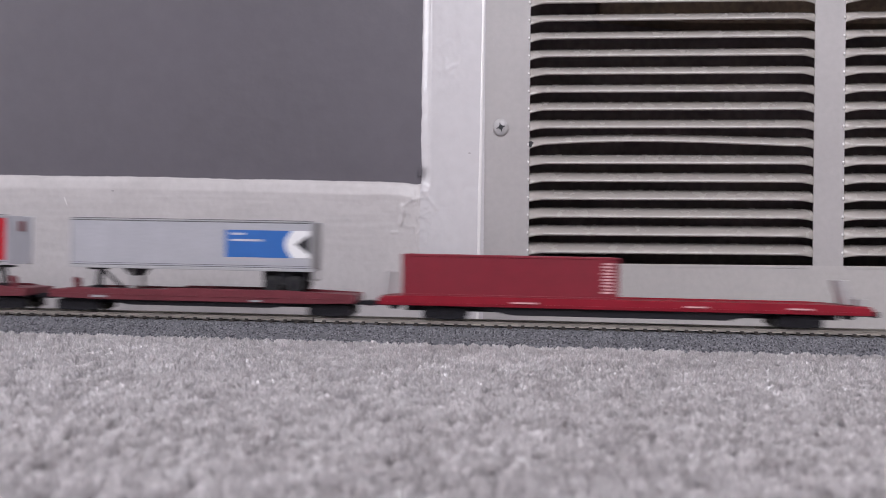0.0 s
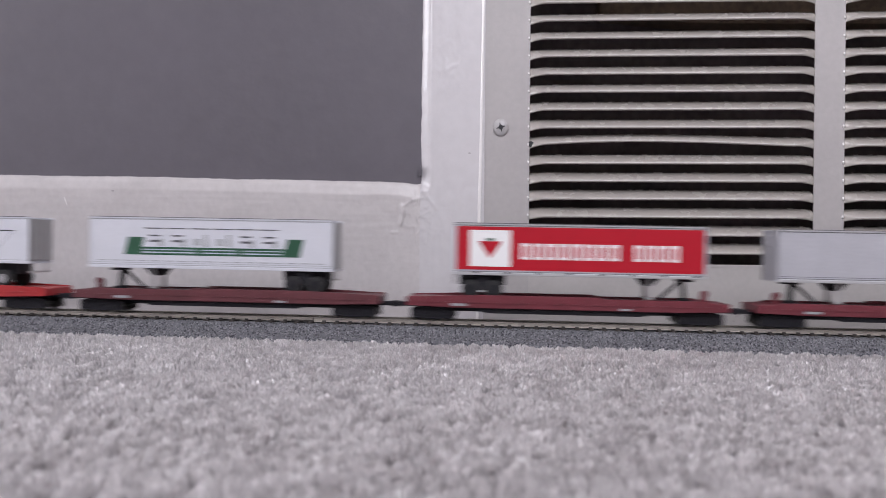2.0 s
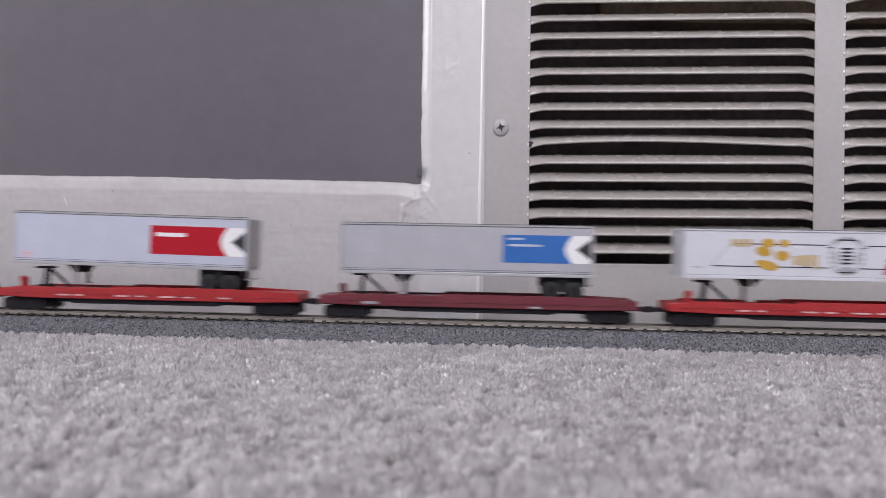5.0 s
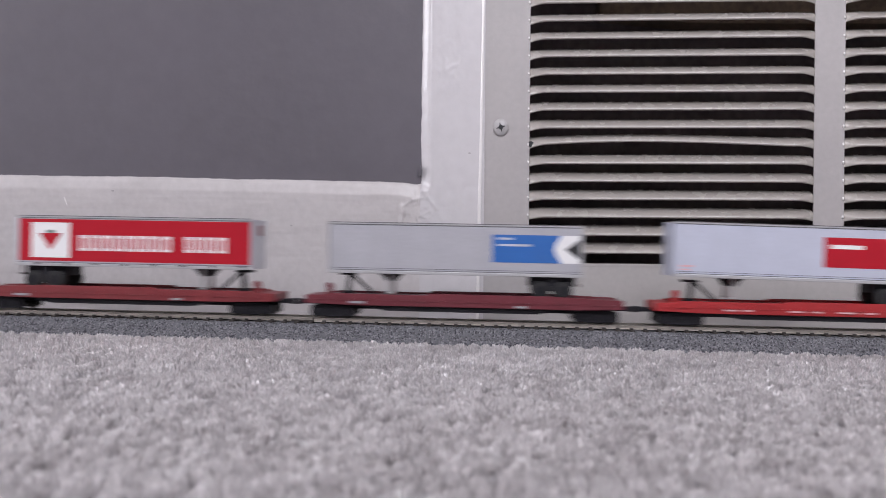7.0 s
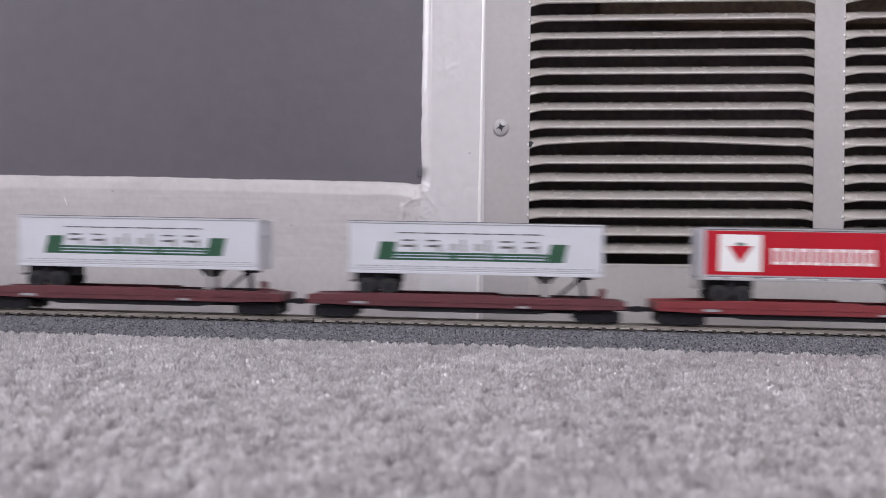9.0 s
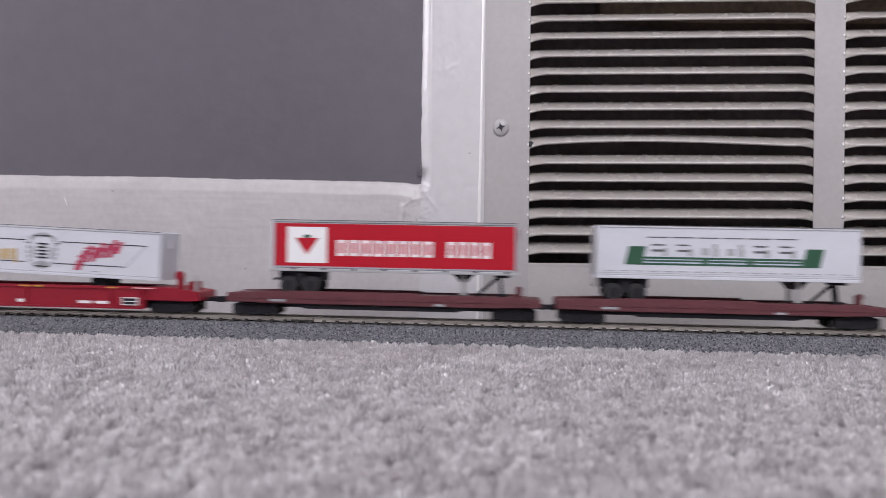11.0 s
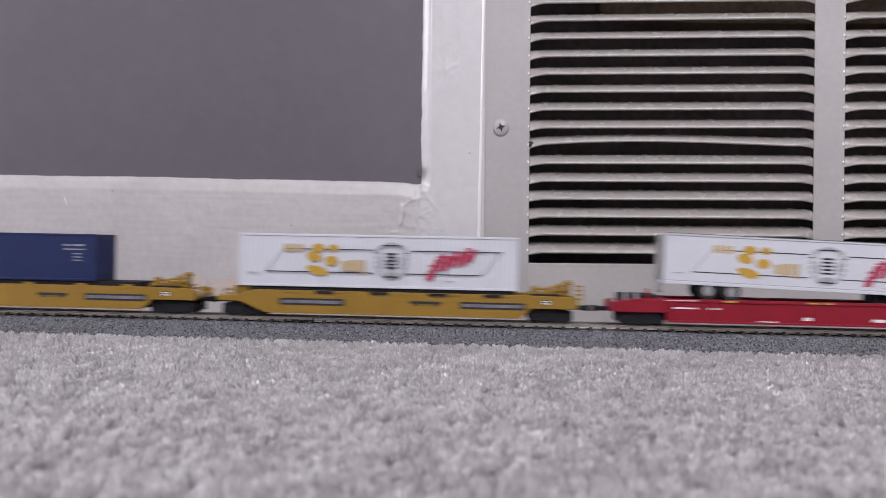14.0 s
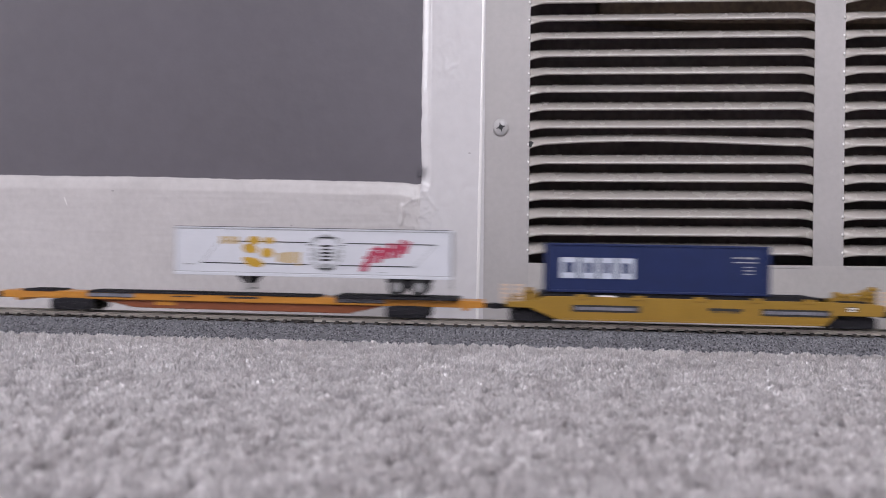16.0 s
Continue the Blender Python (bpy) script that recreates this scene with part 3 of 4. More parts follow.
def truck(parent, x, black=BLACK):
    """A two-axle truck: side frames, bolster, wheelsets."""
    bm = bmesh.new()
    box(bm, x - 5, x + 5, -11, 11, 4.0, 8.6, 0.5)
    t = part("truck", bm, black, parent, "black plastic truck")
    for s in (-1, 1):
        bm = bmesh.new()
        prism(bm, [(x - 14.6, 2.2), (x - 13.2, 1.6), (x - 7.0, 1.8), (x - 4.6, 1.2), (x + 4.6, 1.2), (x + 7.0, 1.8), (x + 13.2, 1.6), (x + 14.6, 2.2), (x + 14.6, 8.2), (x + 12, 8.8), (x + 6, 9.4), (x - 6, 9.4), (x - 12, 8.8), (x - 14.6, 8.2)], 10.6 * s, 12.8 * s, 0.4)
        for dx in (-9.8, 9.8):
            box(bm, x + dx - 2, x + dx + 2, min(12.6 * s, 13.6 * s), max(12.6 * s, 13.6 * s), 3.2, 6.4, 0.4)
        for dx in (-2.2, 0, 2.2):
            box(bm, x + dx - 0.8, x + dx + 0.8, min(12.6 * s, 13.3 * s), max(12.6 * s, 13.3 * s), 3.0, 7.2, 0.3)
        part("side_frame", bm, black, t)
    for dx in (-9.8, 9.8):
        bm = bmesh.new()
        for s in (-1, 1):
            tube(bm, x + dx, 7.2 * s, 9.8 * s, 4.7, 4.7, 18)
        tube(bm, x + dx, -10.4, 10.4, 4.7, 1.0, 8)
        part("wheelset", bm, WHEEL, t, "dark metal wheelset")


def coupler(parent, x, way):
    bm = bmesh.new()
    a, b = sorted((x - 5 * way, x + 7.2 * way))
    box(bm, a, b, -1.7, 1.7, 8.6, 11.4, 0.3)
    a, b = sorted((x + 6.2 * way, x + 10.4 * way))
    box(bm, a, b, -2.4 if way > 0 else -0.4, 0.4 if way > 0 else 2.4, 8.0, 12.0, 0.5)
    part("coupler", bm, BLACK, parent, "black knuckle coupler")


def flatcar(x, mat, hitch, label, marks=False):
    """A 206 mm piggyback flatcar; hitch: the end (-1 or 1) that holds the trailer's nose."""
    c = rolling("flatcar", label, "flatcar", x, "flatcars of the train")
    bm = bmesh.new()
    box(bm, -101, 101, -16.2, 16.2, 11.0, 15.6, 0.3)
    for k in range(-7, 8):
        box(bm, k * 13 - 0.4, k * 13 + 0.4, -16.0, 16.0, 15.5, 15.85)
    part("deck", bm, mat, c)
    h = -hitch
    out = [(-103, 10.3), (-103, 13.4), (-98, 14.6), (-88, 17.0), (-24, 16.8), (-22, 17.9), (58, 17.9), (92, 16.4), (102, 16.2), (103, 15.5), (103, 10.3), (74, 9.4), (-72, 9.4)]
    if h < 0:
        out = [(-a, b) for a, b in out]
    for y0, y1 in ((-17.6, -16.3), (16.3, 17.6)):
        bm = bmesh.new()
        prism(bm, out, y0, y1, 0.25)
        for k in range(-6, 7):
            ya, yb = (y0 - 0.35, y0 + 0.1) if y0 < 0 else (y1 - 0.1, y1 + 0.35)
            box(bm, k * 14.5 - 0.5, k * 14.5 + 0.5, ya, yb, 10.6, 15.2)
        box(bm, -98, 98, y0 - 0.5 if y0 < 0 else y1 - 0.1, y0 + 0.1 if y0 < 0 else y1 + 0.5, 12.6, 13.2)
        part("side_sill", bm, mat, c)
    bm = bmesh.new()
    prism(bm, [(-72, 10.2), (-50, 6.0), (48, 6.0), (70, 10.2)], -15, -13.5, 0.2)
    prism(bm, [(-72, 10.2), (-50, 6.0), (48, 6.0), (70, 10.2)], 13.5, 15, 0.2)
    box(bm, -95, 95, -4, 4, 6.2, 11.2)
    part("underframe", bm, BLACK, c, "black fishbelly underframe")
    for s in (-1, 1):
        truck(c, 86 * s)
        coupler(c, 103 * s, s)
        bm = bmesh.new()
        box(bm, min(101 * s, 103.2 * s), max(101 * s, 103.2 * s), -17.4, 17.4, 10.5, 15.4, 0.3)
        part("end_sill", bm, mat, c)
    # hitch stand and its post
    bm = bmesh.new()
    hx = 78 * hitch
    box(bm, hx - 3.5, hx + 3.5, -5, 5, 15.6, 17.6, 0.3)
    rod(bm, (hx, -3, 17), (hx - 1.5 * hitch, -2.4, 29.6), 1.0)
    rod(bm, (hx, 3, 17), (hx - 1.5 * hitch, 2.4, 29.6), 1.0)
    rod(bm, (hx - 3 * hitch, 0, 28.6), (hx - 17 * hitch, 0, 16.4), 1.0)
    box(bm, hx - 5, hx + 5, -5.5, 5.5, 28.6, 30.0, 0.3)
    part("hitch", bm, BLACK, c, "raised black trailer hitch with a strut")
    bm = bmesh.new()
    box(bm, 89 * hitch - 2.0, 89 * hitch + 2.0, -9, -5, 15.4, 22.6, 0.6)
    tube(bm, 89 * hitch, -9.8, -8.6, 21.4, 2.3, 14)
    part("brake_stand", bm, mat, c)
    if marks:
        polys = [rect(a, a + w, 11.3, 12.3) for a, w in ((-60, 8), (-48, 5), (-20, 9), (-6, 6), (10, 11), (26, 7), (50, 8))]
        prints("painted_mark", polys, PINK, c, -17.6, "plain faded painted bars", 0.75)
    else:
        prints("painted_mark", [rect(-74, -64, 10.7, 12.2), rect(34, 41, 9.9, 11.2)], PRINT_GREY, c, -17.6, "plain grey painted bars", 0.75)
    return c


def tandem(parent, x, zbox, hubs=TYRE):
    """Two axles of dual wheels under a trailer, standing on the deck at 15.7."""
    bm = bmesh.new()
    box(bm, x - 15, x + 15, -9, 9, 24.2, zbox + 0.3, 0.5)
    box(bm, x - 3, x + 3, -12.5, 12.5, 21.0, zbox, 0.5)
    b = part("bogie", bm, BLACK, parent, "black trailer bogie")
    for dx in (-7.4, 7.4):
        for s in (-1, 1):
            bm = bmesh.new()
            tube(bm, x + dx, 8.6 * s, 11.2 * s, 21.6, 5.85, 22, 0.5)
            tube(bm, x + dx, 11.6 * s, 14.3 * s, 21.6, 5.85, 22, 0.5)
            w = part("wheel", bm, TYRE, b, "black dual tyre")
            bm = bmesh.new()
            tube(bm, x + dx, 14.0 * s, 14.5 * s, 21.6, 3.2, 14)
            tube(bm, x + dx, 14.3 * s, 15.0 * s, 21.6, 1.2, 10)
            part("hub", bm, hubs, w)


def trailer(x, length, z0, z1, side, wheels, label, wheel_at=None, leg_at=None, group="trailers on the train", hubs=BLACK, ribs=False, pitch_lines=True, deck=15.7, nose=None, doors=None):
    """A semi-trailer whose rear doors are at the end 'wheels' (-1 or 1)."""
    t = rolling("semi_trailer", label, "semi-trailer", x, group)
    hl = length / 2
    bm = bmesh.new()
    box(bm, -hl + 0.5, hl - 0.5, -14.6, 14.6, z0 + 0.6, z1 - 0.4, 0.35)
    if ribs:
        n = int(length / 5.4)
        for k in range(n):
            rx = -hl + 4 + k * (length - 8) / (n - 1)
            box(bm, rx - 0.25, rx + 0.25, 14.5, 14.85, z0 + 2.5, z1 - 2)
    part("body", bm, side, t)
    for s in (-1, 1):
        bm = bmesh.new()
        box(bm, -hl, hl, 14.3 * s if s > 0 else -15.1, 15.1 if s > 0 else -14.3, z1 - 1.4, z1, 0.25)
        part("top_rail", bm, RAIL_SILVER if side != WHITE else WHITE, t)
        bm = bmesh.new()
        box(bm, -hl, hl, 14.3 if s > 0 else -15.1, 15.1 if s > 0 else -14.3, z0, z0 + 2.0, 0.25)
        part("bottom_rail", bm, RAIL_SILVER if side != WHITE else WHITE, t)
    prints("seam", [rect(-hl + 1, hl - 1, z0 + 2.2, z0 + 2.55), rect(-hl + 1, hl - 1, z1 - 1.75, z1 - 1.45)] + ([rect(-hl + 1, hl - 1, z0 + 3.5, z0 + 3.75)] if pitch_lines else []), LINE if side != WHITE else PRINT_GREY, t, -14.6, "", 0.12)
    prints("roof_edge", [rect(-hl + 0.5, hl - 0.5, z1 - 0.3, z1 + 0.12)], LINE, t, -15.1, "", 0.1)
    # rear doors
    e = wheels * hl
    for s in (-1, 1):
        bm = bmesh.new()
        a, b = sorted((e - 0.6 * wheels, e + 0.35 * wheels))
        box(bm, a, b, 0.3 * s if s > 0 else -14.0, 14.0 if s > 0 else -0.3, z0 + 2, z1 - 1.5, 0.2)
        d = part("door", bm, doors or DOOR_GREY, t)
        bm = bmesh.new()
        for y in (4.5, 9.5):
            rod(bm, (e + 0.6 * wheels, y * s, z0 + 2.2), (e + 0.6 * wheels, y * s, z1 - 2), 0.3, 6)
        part("lock_bar", bm, RAIL_SILVER, d)
    bm = bmesh.new()
    a, b = sorted((e - 1.2 * wheels, e + 0.1 * wheels))
    for y0, y1 in ((-15.0, -13.8), (13.8, 15.0)):
        box(bm, a, b, y0, y1, z0, z1 - 0.2, 0.2)
    box(bm, a, b, -14, 14, z0, z0 + 1.6, 0.2)
    part("rear_frame", bm, WHITE if side == WHITE or doors == WHITE else RAIL_SILVER, t)
    bm = bmesh.new()
    a, b = sorted((e - 0.8 * wheels, e))
    for y in (-8, 8):
        box(bm, a, b, y - 0.7, y + 0.7, z0 - 5.2, z0 + 0.4)
    box(bm, a, b, -12.5, 12.5, z0 - 6.4, z0 - 5.0, 0.2)
    part("rear_guard", bm, STAND_GREY, t)
    # nose
    bm = bmesh.new()
    a, b = sorted((-e, -e - 0.5 * wheels))
    box(bm, a, b, -14.2, 14.2, z0 + 0.4, z1 - 0.4, 0.2)
    n = part("nose_panel", bm, nose or side, t)
    bm = bmesh.new()
    a, b = sorted((-e - 0.4 * wheels, -e - 1.5 * wheels))
    box(bm, a, b, -3.0, 3.0, z1 - 11, z1 - 4, 0.4)
    part("nose_plate", bm, MID_RED if nose is not None else side, n)
    # running gear
    wx = wheel_at if wheel_at is not None else wheels * (hl - 19)
    tandem(t, wx, z0, hubs)
    if leg_at is not None:
        for s in (-1, 1):
            bm = bmesh.new()
            box(bm, leg_at - 1.1, leg_at + 1.1, 8.5 * s - 1.1, 8.5 * s + 1.1, deck + 2.2, z0, 0.2)
            box(bm, leg_at - 2.2, leg_at + 2.2, 8.5 * s - 1.5, 8.5 * s + 1.5, deck + 1.2, deck + 2.4, 0.2)
            part("landing_leg", bm, STAND_GREY, t, "grey folded landing leg")
        bm = bmesh.new()
        prism(bm, [(leg_at - 8, z0 + 0.2), (leg_at + 8, z0 + 0.2), (leg_at + 5, z0 - 2.2), (leg_at + 2.6, z0 - 5.2), (leg_at - 2.6, z0 - 5.2), (leg_at - 5, z0 - 2.2)], -7, 7, 0.3)
        part("leg_bracket", bm, BLACK, t)
    return t


FACE = -14.6
Z0, Z1 = 30.2, 63.8


def chevron_trailer(x, length, sign, side, label, colour_name):
    """Silver trailer with a coloured block that ends in a white and black arrowhead."""
    t = trailer(x, length, Z0, Z1 if sign == PRINT_BLUE else Z1 + 2.0, side, 1, label, leg_at=-length / 2 + 40)
    h = length / 2
    a = h - (58.0 if sign == PRINT_BLUE else 66.0)
    zc, zt, zb = (48.2, 57.2, 39.2) if sign == PRINT_BLUE else (49.0, 58.6, 39.6)
    prints("sign_block", [[(a, zb), (h - 13.5, zb), (h - 17.0, zb + 5), (h - 18.2, zc), (h - 17.0, zt - 5), (h - 13.5, zt), (a, zt)]], sign, t, FACE, colour_name)
    prints("white_arrow", [[(h - 13.4, zb), (h - 1.6, zb), (h - 1.6, zb + 2.2), (h - 11.0, zc), (h - 1.6, zt - 2.2), (h - 1.6, zt), (h - 13.4, zt), (h - 16.9, zt - 5), (h - 18.1, zc), (h - 16.9, zb + 5)]], CHALK, t, FACE, "white arrowhead")
    prints("black_arrow", [[(h - 10.4, zc), (h - 1.6, zb + 2.8), (h - 1.6, zt - 2.8)]], PRINT_BLACK, t, FACE, "black triangle")
    if sign == PRINT_BLUE:
        prints("sign_text", [rect(a + 3.5, a + 13, 54.0, 55.4), rect(a + 3.5, a + 25, 49.8, 51.2)], PALE_PRINT, t, FACE - 0.14, "plain white bars")
    else:
        prints("sign_text", [rect(a + 4, a + 24, 51.4, 54.0)], CHALK, t, FACE - 0.14, "plain white bars")
        prints("corner_text", [rect(-h + 5, -h + 13, 36.8, 38.0), rect(-h + 5, -h + 11, 34.6, 35.6)], PINK, t, FACE, "plain faded red bars")
    return t


def red_trailer(x, label):
    """Red-sided trailer with a white square, red triangle and a row of outlined white bars."""
    L = 162.0
    t = trailer(x, L, Z0 + 0.5, Z1 + 0.8, ALU, -1, label, leg_at=L / 2 - 35, nose=WHITE, doors=WHITE, ribs=False)
    h = L / 2
    zb, zt = 34.2, 62.3
    prints("red_side", [rect(-h + 2.0, h - 1.6, zb, zt)], SIGN_RED, t, FACE, "red printed side")
    y = FACE - 0.14
    prints("white_square", [rect(-h + 10.5, -h + 37, 36.4, 60.0)], CHALK, t, y, "white square")
    prints("red_triangle", [[(-h + 16.2, 52.8), (-h + 31.4, 52.8), (-h + 23.8, 41.6)]], SIGN_RED, t, y - 0.14, "red triangle")
    prints("green_leaf", [oval(-h + 23.8, 53.9, 2.6, 1.2, 10)], PRINT_GREEN, t, y - 0.14, "small green shape")
    xs = [-h + 43.5 + k * 8.15 for k in range(8)] + [-h + 116 + k * 7.6 for k in range(4)]
    fill = []
    for k, a in enumerate(xs):
        w = 6.6 if k < 8 else 5.9
        fill.append(rect(a, a + w, 41.4, 51.8))
    prints("sign_bar", fill, BAR_WHITE, t, y, "plain white bar with a pink field")
    inset = [rect(p[0][0] + 1.5, p[1][0] - 1.5, 43.2, 49.9) for p in fill]
    prints("bar_field", inset, BAR_PINK, t, y - 0.2, "", 0.1)
    polys = [rect(-h + 14 + k * 20, -h + 16.5 + k * 20, 31.9, 32.9) for k in range(8)]
    prints("marker", polys, BLACK, t, -15.1)
    return t


def green_trailer(x, wheels, label):
    """White trailer with a green band and pale lettering blocks."""
    L = 165.0
    t = trailer(x, L, Z0 + 0.4, Z1 + 1.0, WHITE, wheels, label, leg_at=-wheels * (L / 2 - (42 if wheels > 0 else 36)), doors=DOOR_GREY)
    h = L / 2
    a, b = -h + (24 if wheels > 0 else 18), h - (22 if wheels > 0 else 25)
    prints("green_end", [rect(a, a + 11.0, 39.6, 51.4, 2.6), rect(b - 11.0, b, 39.6, 51.4, 2.6)], PRINT_GREEN, t, FACE, "green slanted block")
    prints("green_band", [rect(a + 11.1, b - 11.1, 39.6, 44.9, 0.9)], PRINT_GREEN, t, FACE, "green band")
    y = FACE - 0.14
    words = [(a + 12, 37), (a + 53, 24), (a + 81, b - a - 81 - 12)]
    prints("band_text", [rect(p, p + w, 40.9, 41.7) for p, w in words] + [rect(p, p + w, 42.9, 43.5) for p, w in words], PALE_PRINT, t, y, "plain white bars")
    n = 6
    w = (b - a - 26) / n
    tops, grey, dark = [], [], []
    for k in range(n):
        p = a + 13 + k * w
        tops.append(rect(p + 0.8, p + w - 1.2, 57.0, 57.7))
        if k in (0, 1, 4, 5):
            dark += [rect(p + 4.0, p + w - 4.0, 52.0, 53.0), rect(p + 4.0, p + w - 4.0, 48.2, 49.6)]
        if k in (2, 3):
            grey += [rect(p + 3.4, p + 8.0, 46.4, 50.8), rect(p + 10.4, p + w - 3.0, 46.2, 53.6)]
        grey.append(rect(p + w - 5.0, p + w - 2.2, 45.6, 50.4))
    prints("letter_edge", tops + dark, LINE, t, FACE, "dark edges of pale lettering blocks")
    prints("letter_shade", grey, PRINT_GREY, t, FACE - 0.01, "grey shading of lettering blocks")
    prints("lower_dash", [rect(-h + 6 + k * 9.2, -h + 12 + k * 9.2, 35.3, 35.9) for k in range(17)], PRINT_GREY, t, FACE)
    return t


def bay_prints(t, h, z0, z1, spots=True):
    """Gold blobs, a grey crest and crimson slanted bars between two thin black lines."""
    H = z1 - z0
    u = lambda f: -h + f * 2 * h
    v = lambda f: z1 - f * H
    y = FACE
    prints("thin_line", [rect(u(0.17), u(0.49), v(0.305), v(0.285)), rect(u(0.62), u(0.945), v(0.31), v(0.29)), rect(u(0.10), u(0.49), v(0.755), v(0.735)), rect(u(0.60), u(0.868), v(0.76), v(0.74))], PRINT_BLACK, t, y, "thin black lines")
    prints("slanted_line", [rect(u(0.095), u(0.099), v(0.74), v(0.30), 12), rect(u(0.868), u(0.872), v(0.745), v(0.31), 13)], PRINT_GREY, t, y)
    y -= 0.14
    prints("gold_shape", [oval(u(0.29), v(0.27), 4.2, 2.9), oval(u(0.345), v(0.27), 3.0, 2.5), oval(u(0.275), v(0.44), 5.0, 3.1, 16, -0.2), oval(u(0.338), v(0.52), 4.4, 3.2), oval(u(0.29), v(0.72), 6.6, 3.0, 16, -0.22), oval(u(0.262), v(0.66), 2.6, 1.6)], PRINT_GOLD, t, y, "gold rounded shapes")
    prints("tan_shape", [rect(u(0.165) + k * 3.4, u(0.165) + k * 3.4 + 2.4, v(0.35), v(0.20)) for k in range(4)] + [rect(u(0.375), u(0.395), v(0.70), v(0.52)), rect(u(0.40), u(0.425), v(0.72), v(0.50)), rect(u(0.43), u(0.442), v(0.71), v(0.49)), rect(u(0.446), u(0.458), v(0.78), v(0.49))], PRINT_TAN, t, y, "tan bars")
    cx, cz = u(0.553), v(0.50)
    ring = []
    for k in range(22):
        a0, a1 = 2 * math.pi * k / 22, 2 * math.pi * (k + 0.72) / 22
        ring.append([(cx + r * math.cos(a), cz + r * 1.12 * math.sin(a)) for r, a in ((9.3, a0), (10.9, a0), (10.9, a1), (9.3, a1))])
    prints("crest_ring", ring, PRINT_GREY, t, y, "broken grey crest ring")
    dark = [rect(cx - 3.8 + 0.4 * (k % 2), cx + 3.8 - 0.4 * (k % 2), cz - 5.2 + k * 2.3, cz - 4.1 + k * 2.3) for k in range(5)]
    dark += [rect(cx - 6.2, cx + 6.2, cz + 9.6, cz + 10.4), rect(cx - 5.2, cx + 5.2, cz - 10.9, cz - 10.1), rect(cx - 12.2, cx - 9, cz + 4.8, cz + 5.4), rect(cx + 9, cx + 12.2, cz + 4.8, cz + 5.4)]
    grey = [rect(cx - 9.4 + k * 2.2, cx - 8.3 + k * 2.2, cz + 7.2 + 2.4 * math.cos((k - 4) * 0.33), cz + 9.0 + 2.4 * math.cos((k - 4) * 0.33)) for k in range(9)]
    grey += [oval(cx, cz - 8.4, 4.4, 1.5, 12), oval(cx - 6.6, cz - 1.0, 1.1, 4.2, 10, 0.12), oval(cx + 6.6, cz - 1.0, 1.1, 4.2, 10, -0.12)]
    prints("crest_scroll", grey, PRINT_GREY, t, y - 0.05, "grey scrolls of the crest", 0.2)
    prints("crest_bar", dark, PRINT_BLACK, t, y - 0.16, "dark bars of the crest")
    red = []
    for k in range(7):
        p = u(0.69) + k * 4.1
        zc = v(0.56) + k * 1.15
        red.append(rect(p, p + 3.0, zc - 4.6 - (k % 3) * 0.7, zc + 3.6 + (k % 2) * 2.2, 3.4))
        red.append(rect(p - 0.6, p + 3.8, zc - 1.4 + (k % 2) * 2.4, zc + 0.1 + (k % 2) * 2.4, 0.6))
    red += [rect(u(0.675), u(0.70), v(0.86), v(0.66), 2.2), rect(u(0.71), u(0.84), v(0.42), v(0.385), 1.5)]
    prints("crimson_bar", red, PRINT_CRIMSON, t, y, "slanted crimson bars")
    prints("small_text", [rect(u(0.035), u(0.065), v(0.79), v(0.765)), rect(u(0.745), u(0.77), v(0.885), v(0.865))], PRINT_GREY, t, FACE)


def white_trailer(x, z0, z1, wheels, label, wheel_at, leg_at, deck=15.7, guard=True):
    L = 184.0
    t = trailer(x, L, z0, z1, WHITE, wheels, label, wheel_at=wheel_at, leg_at=leg_at, hubs=HUB, ribs=False, pitch_lines=False, deck=deck)
    bay_prints(t, L / 2, z0, z1)
    return t


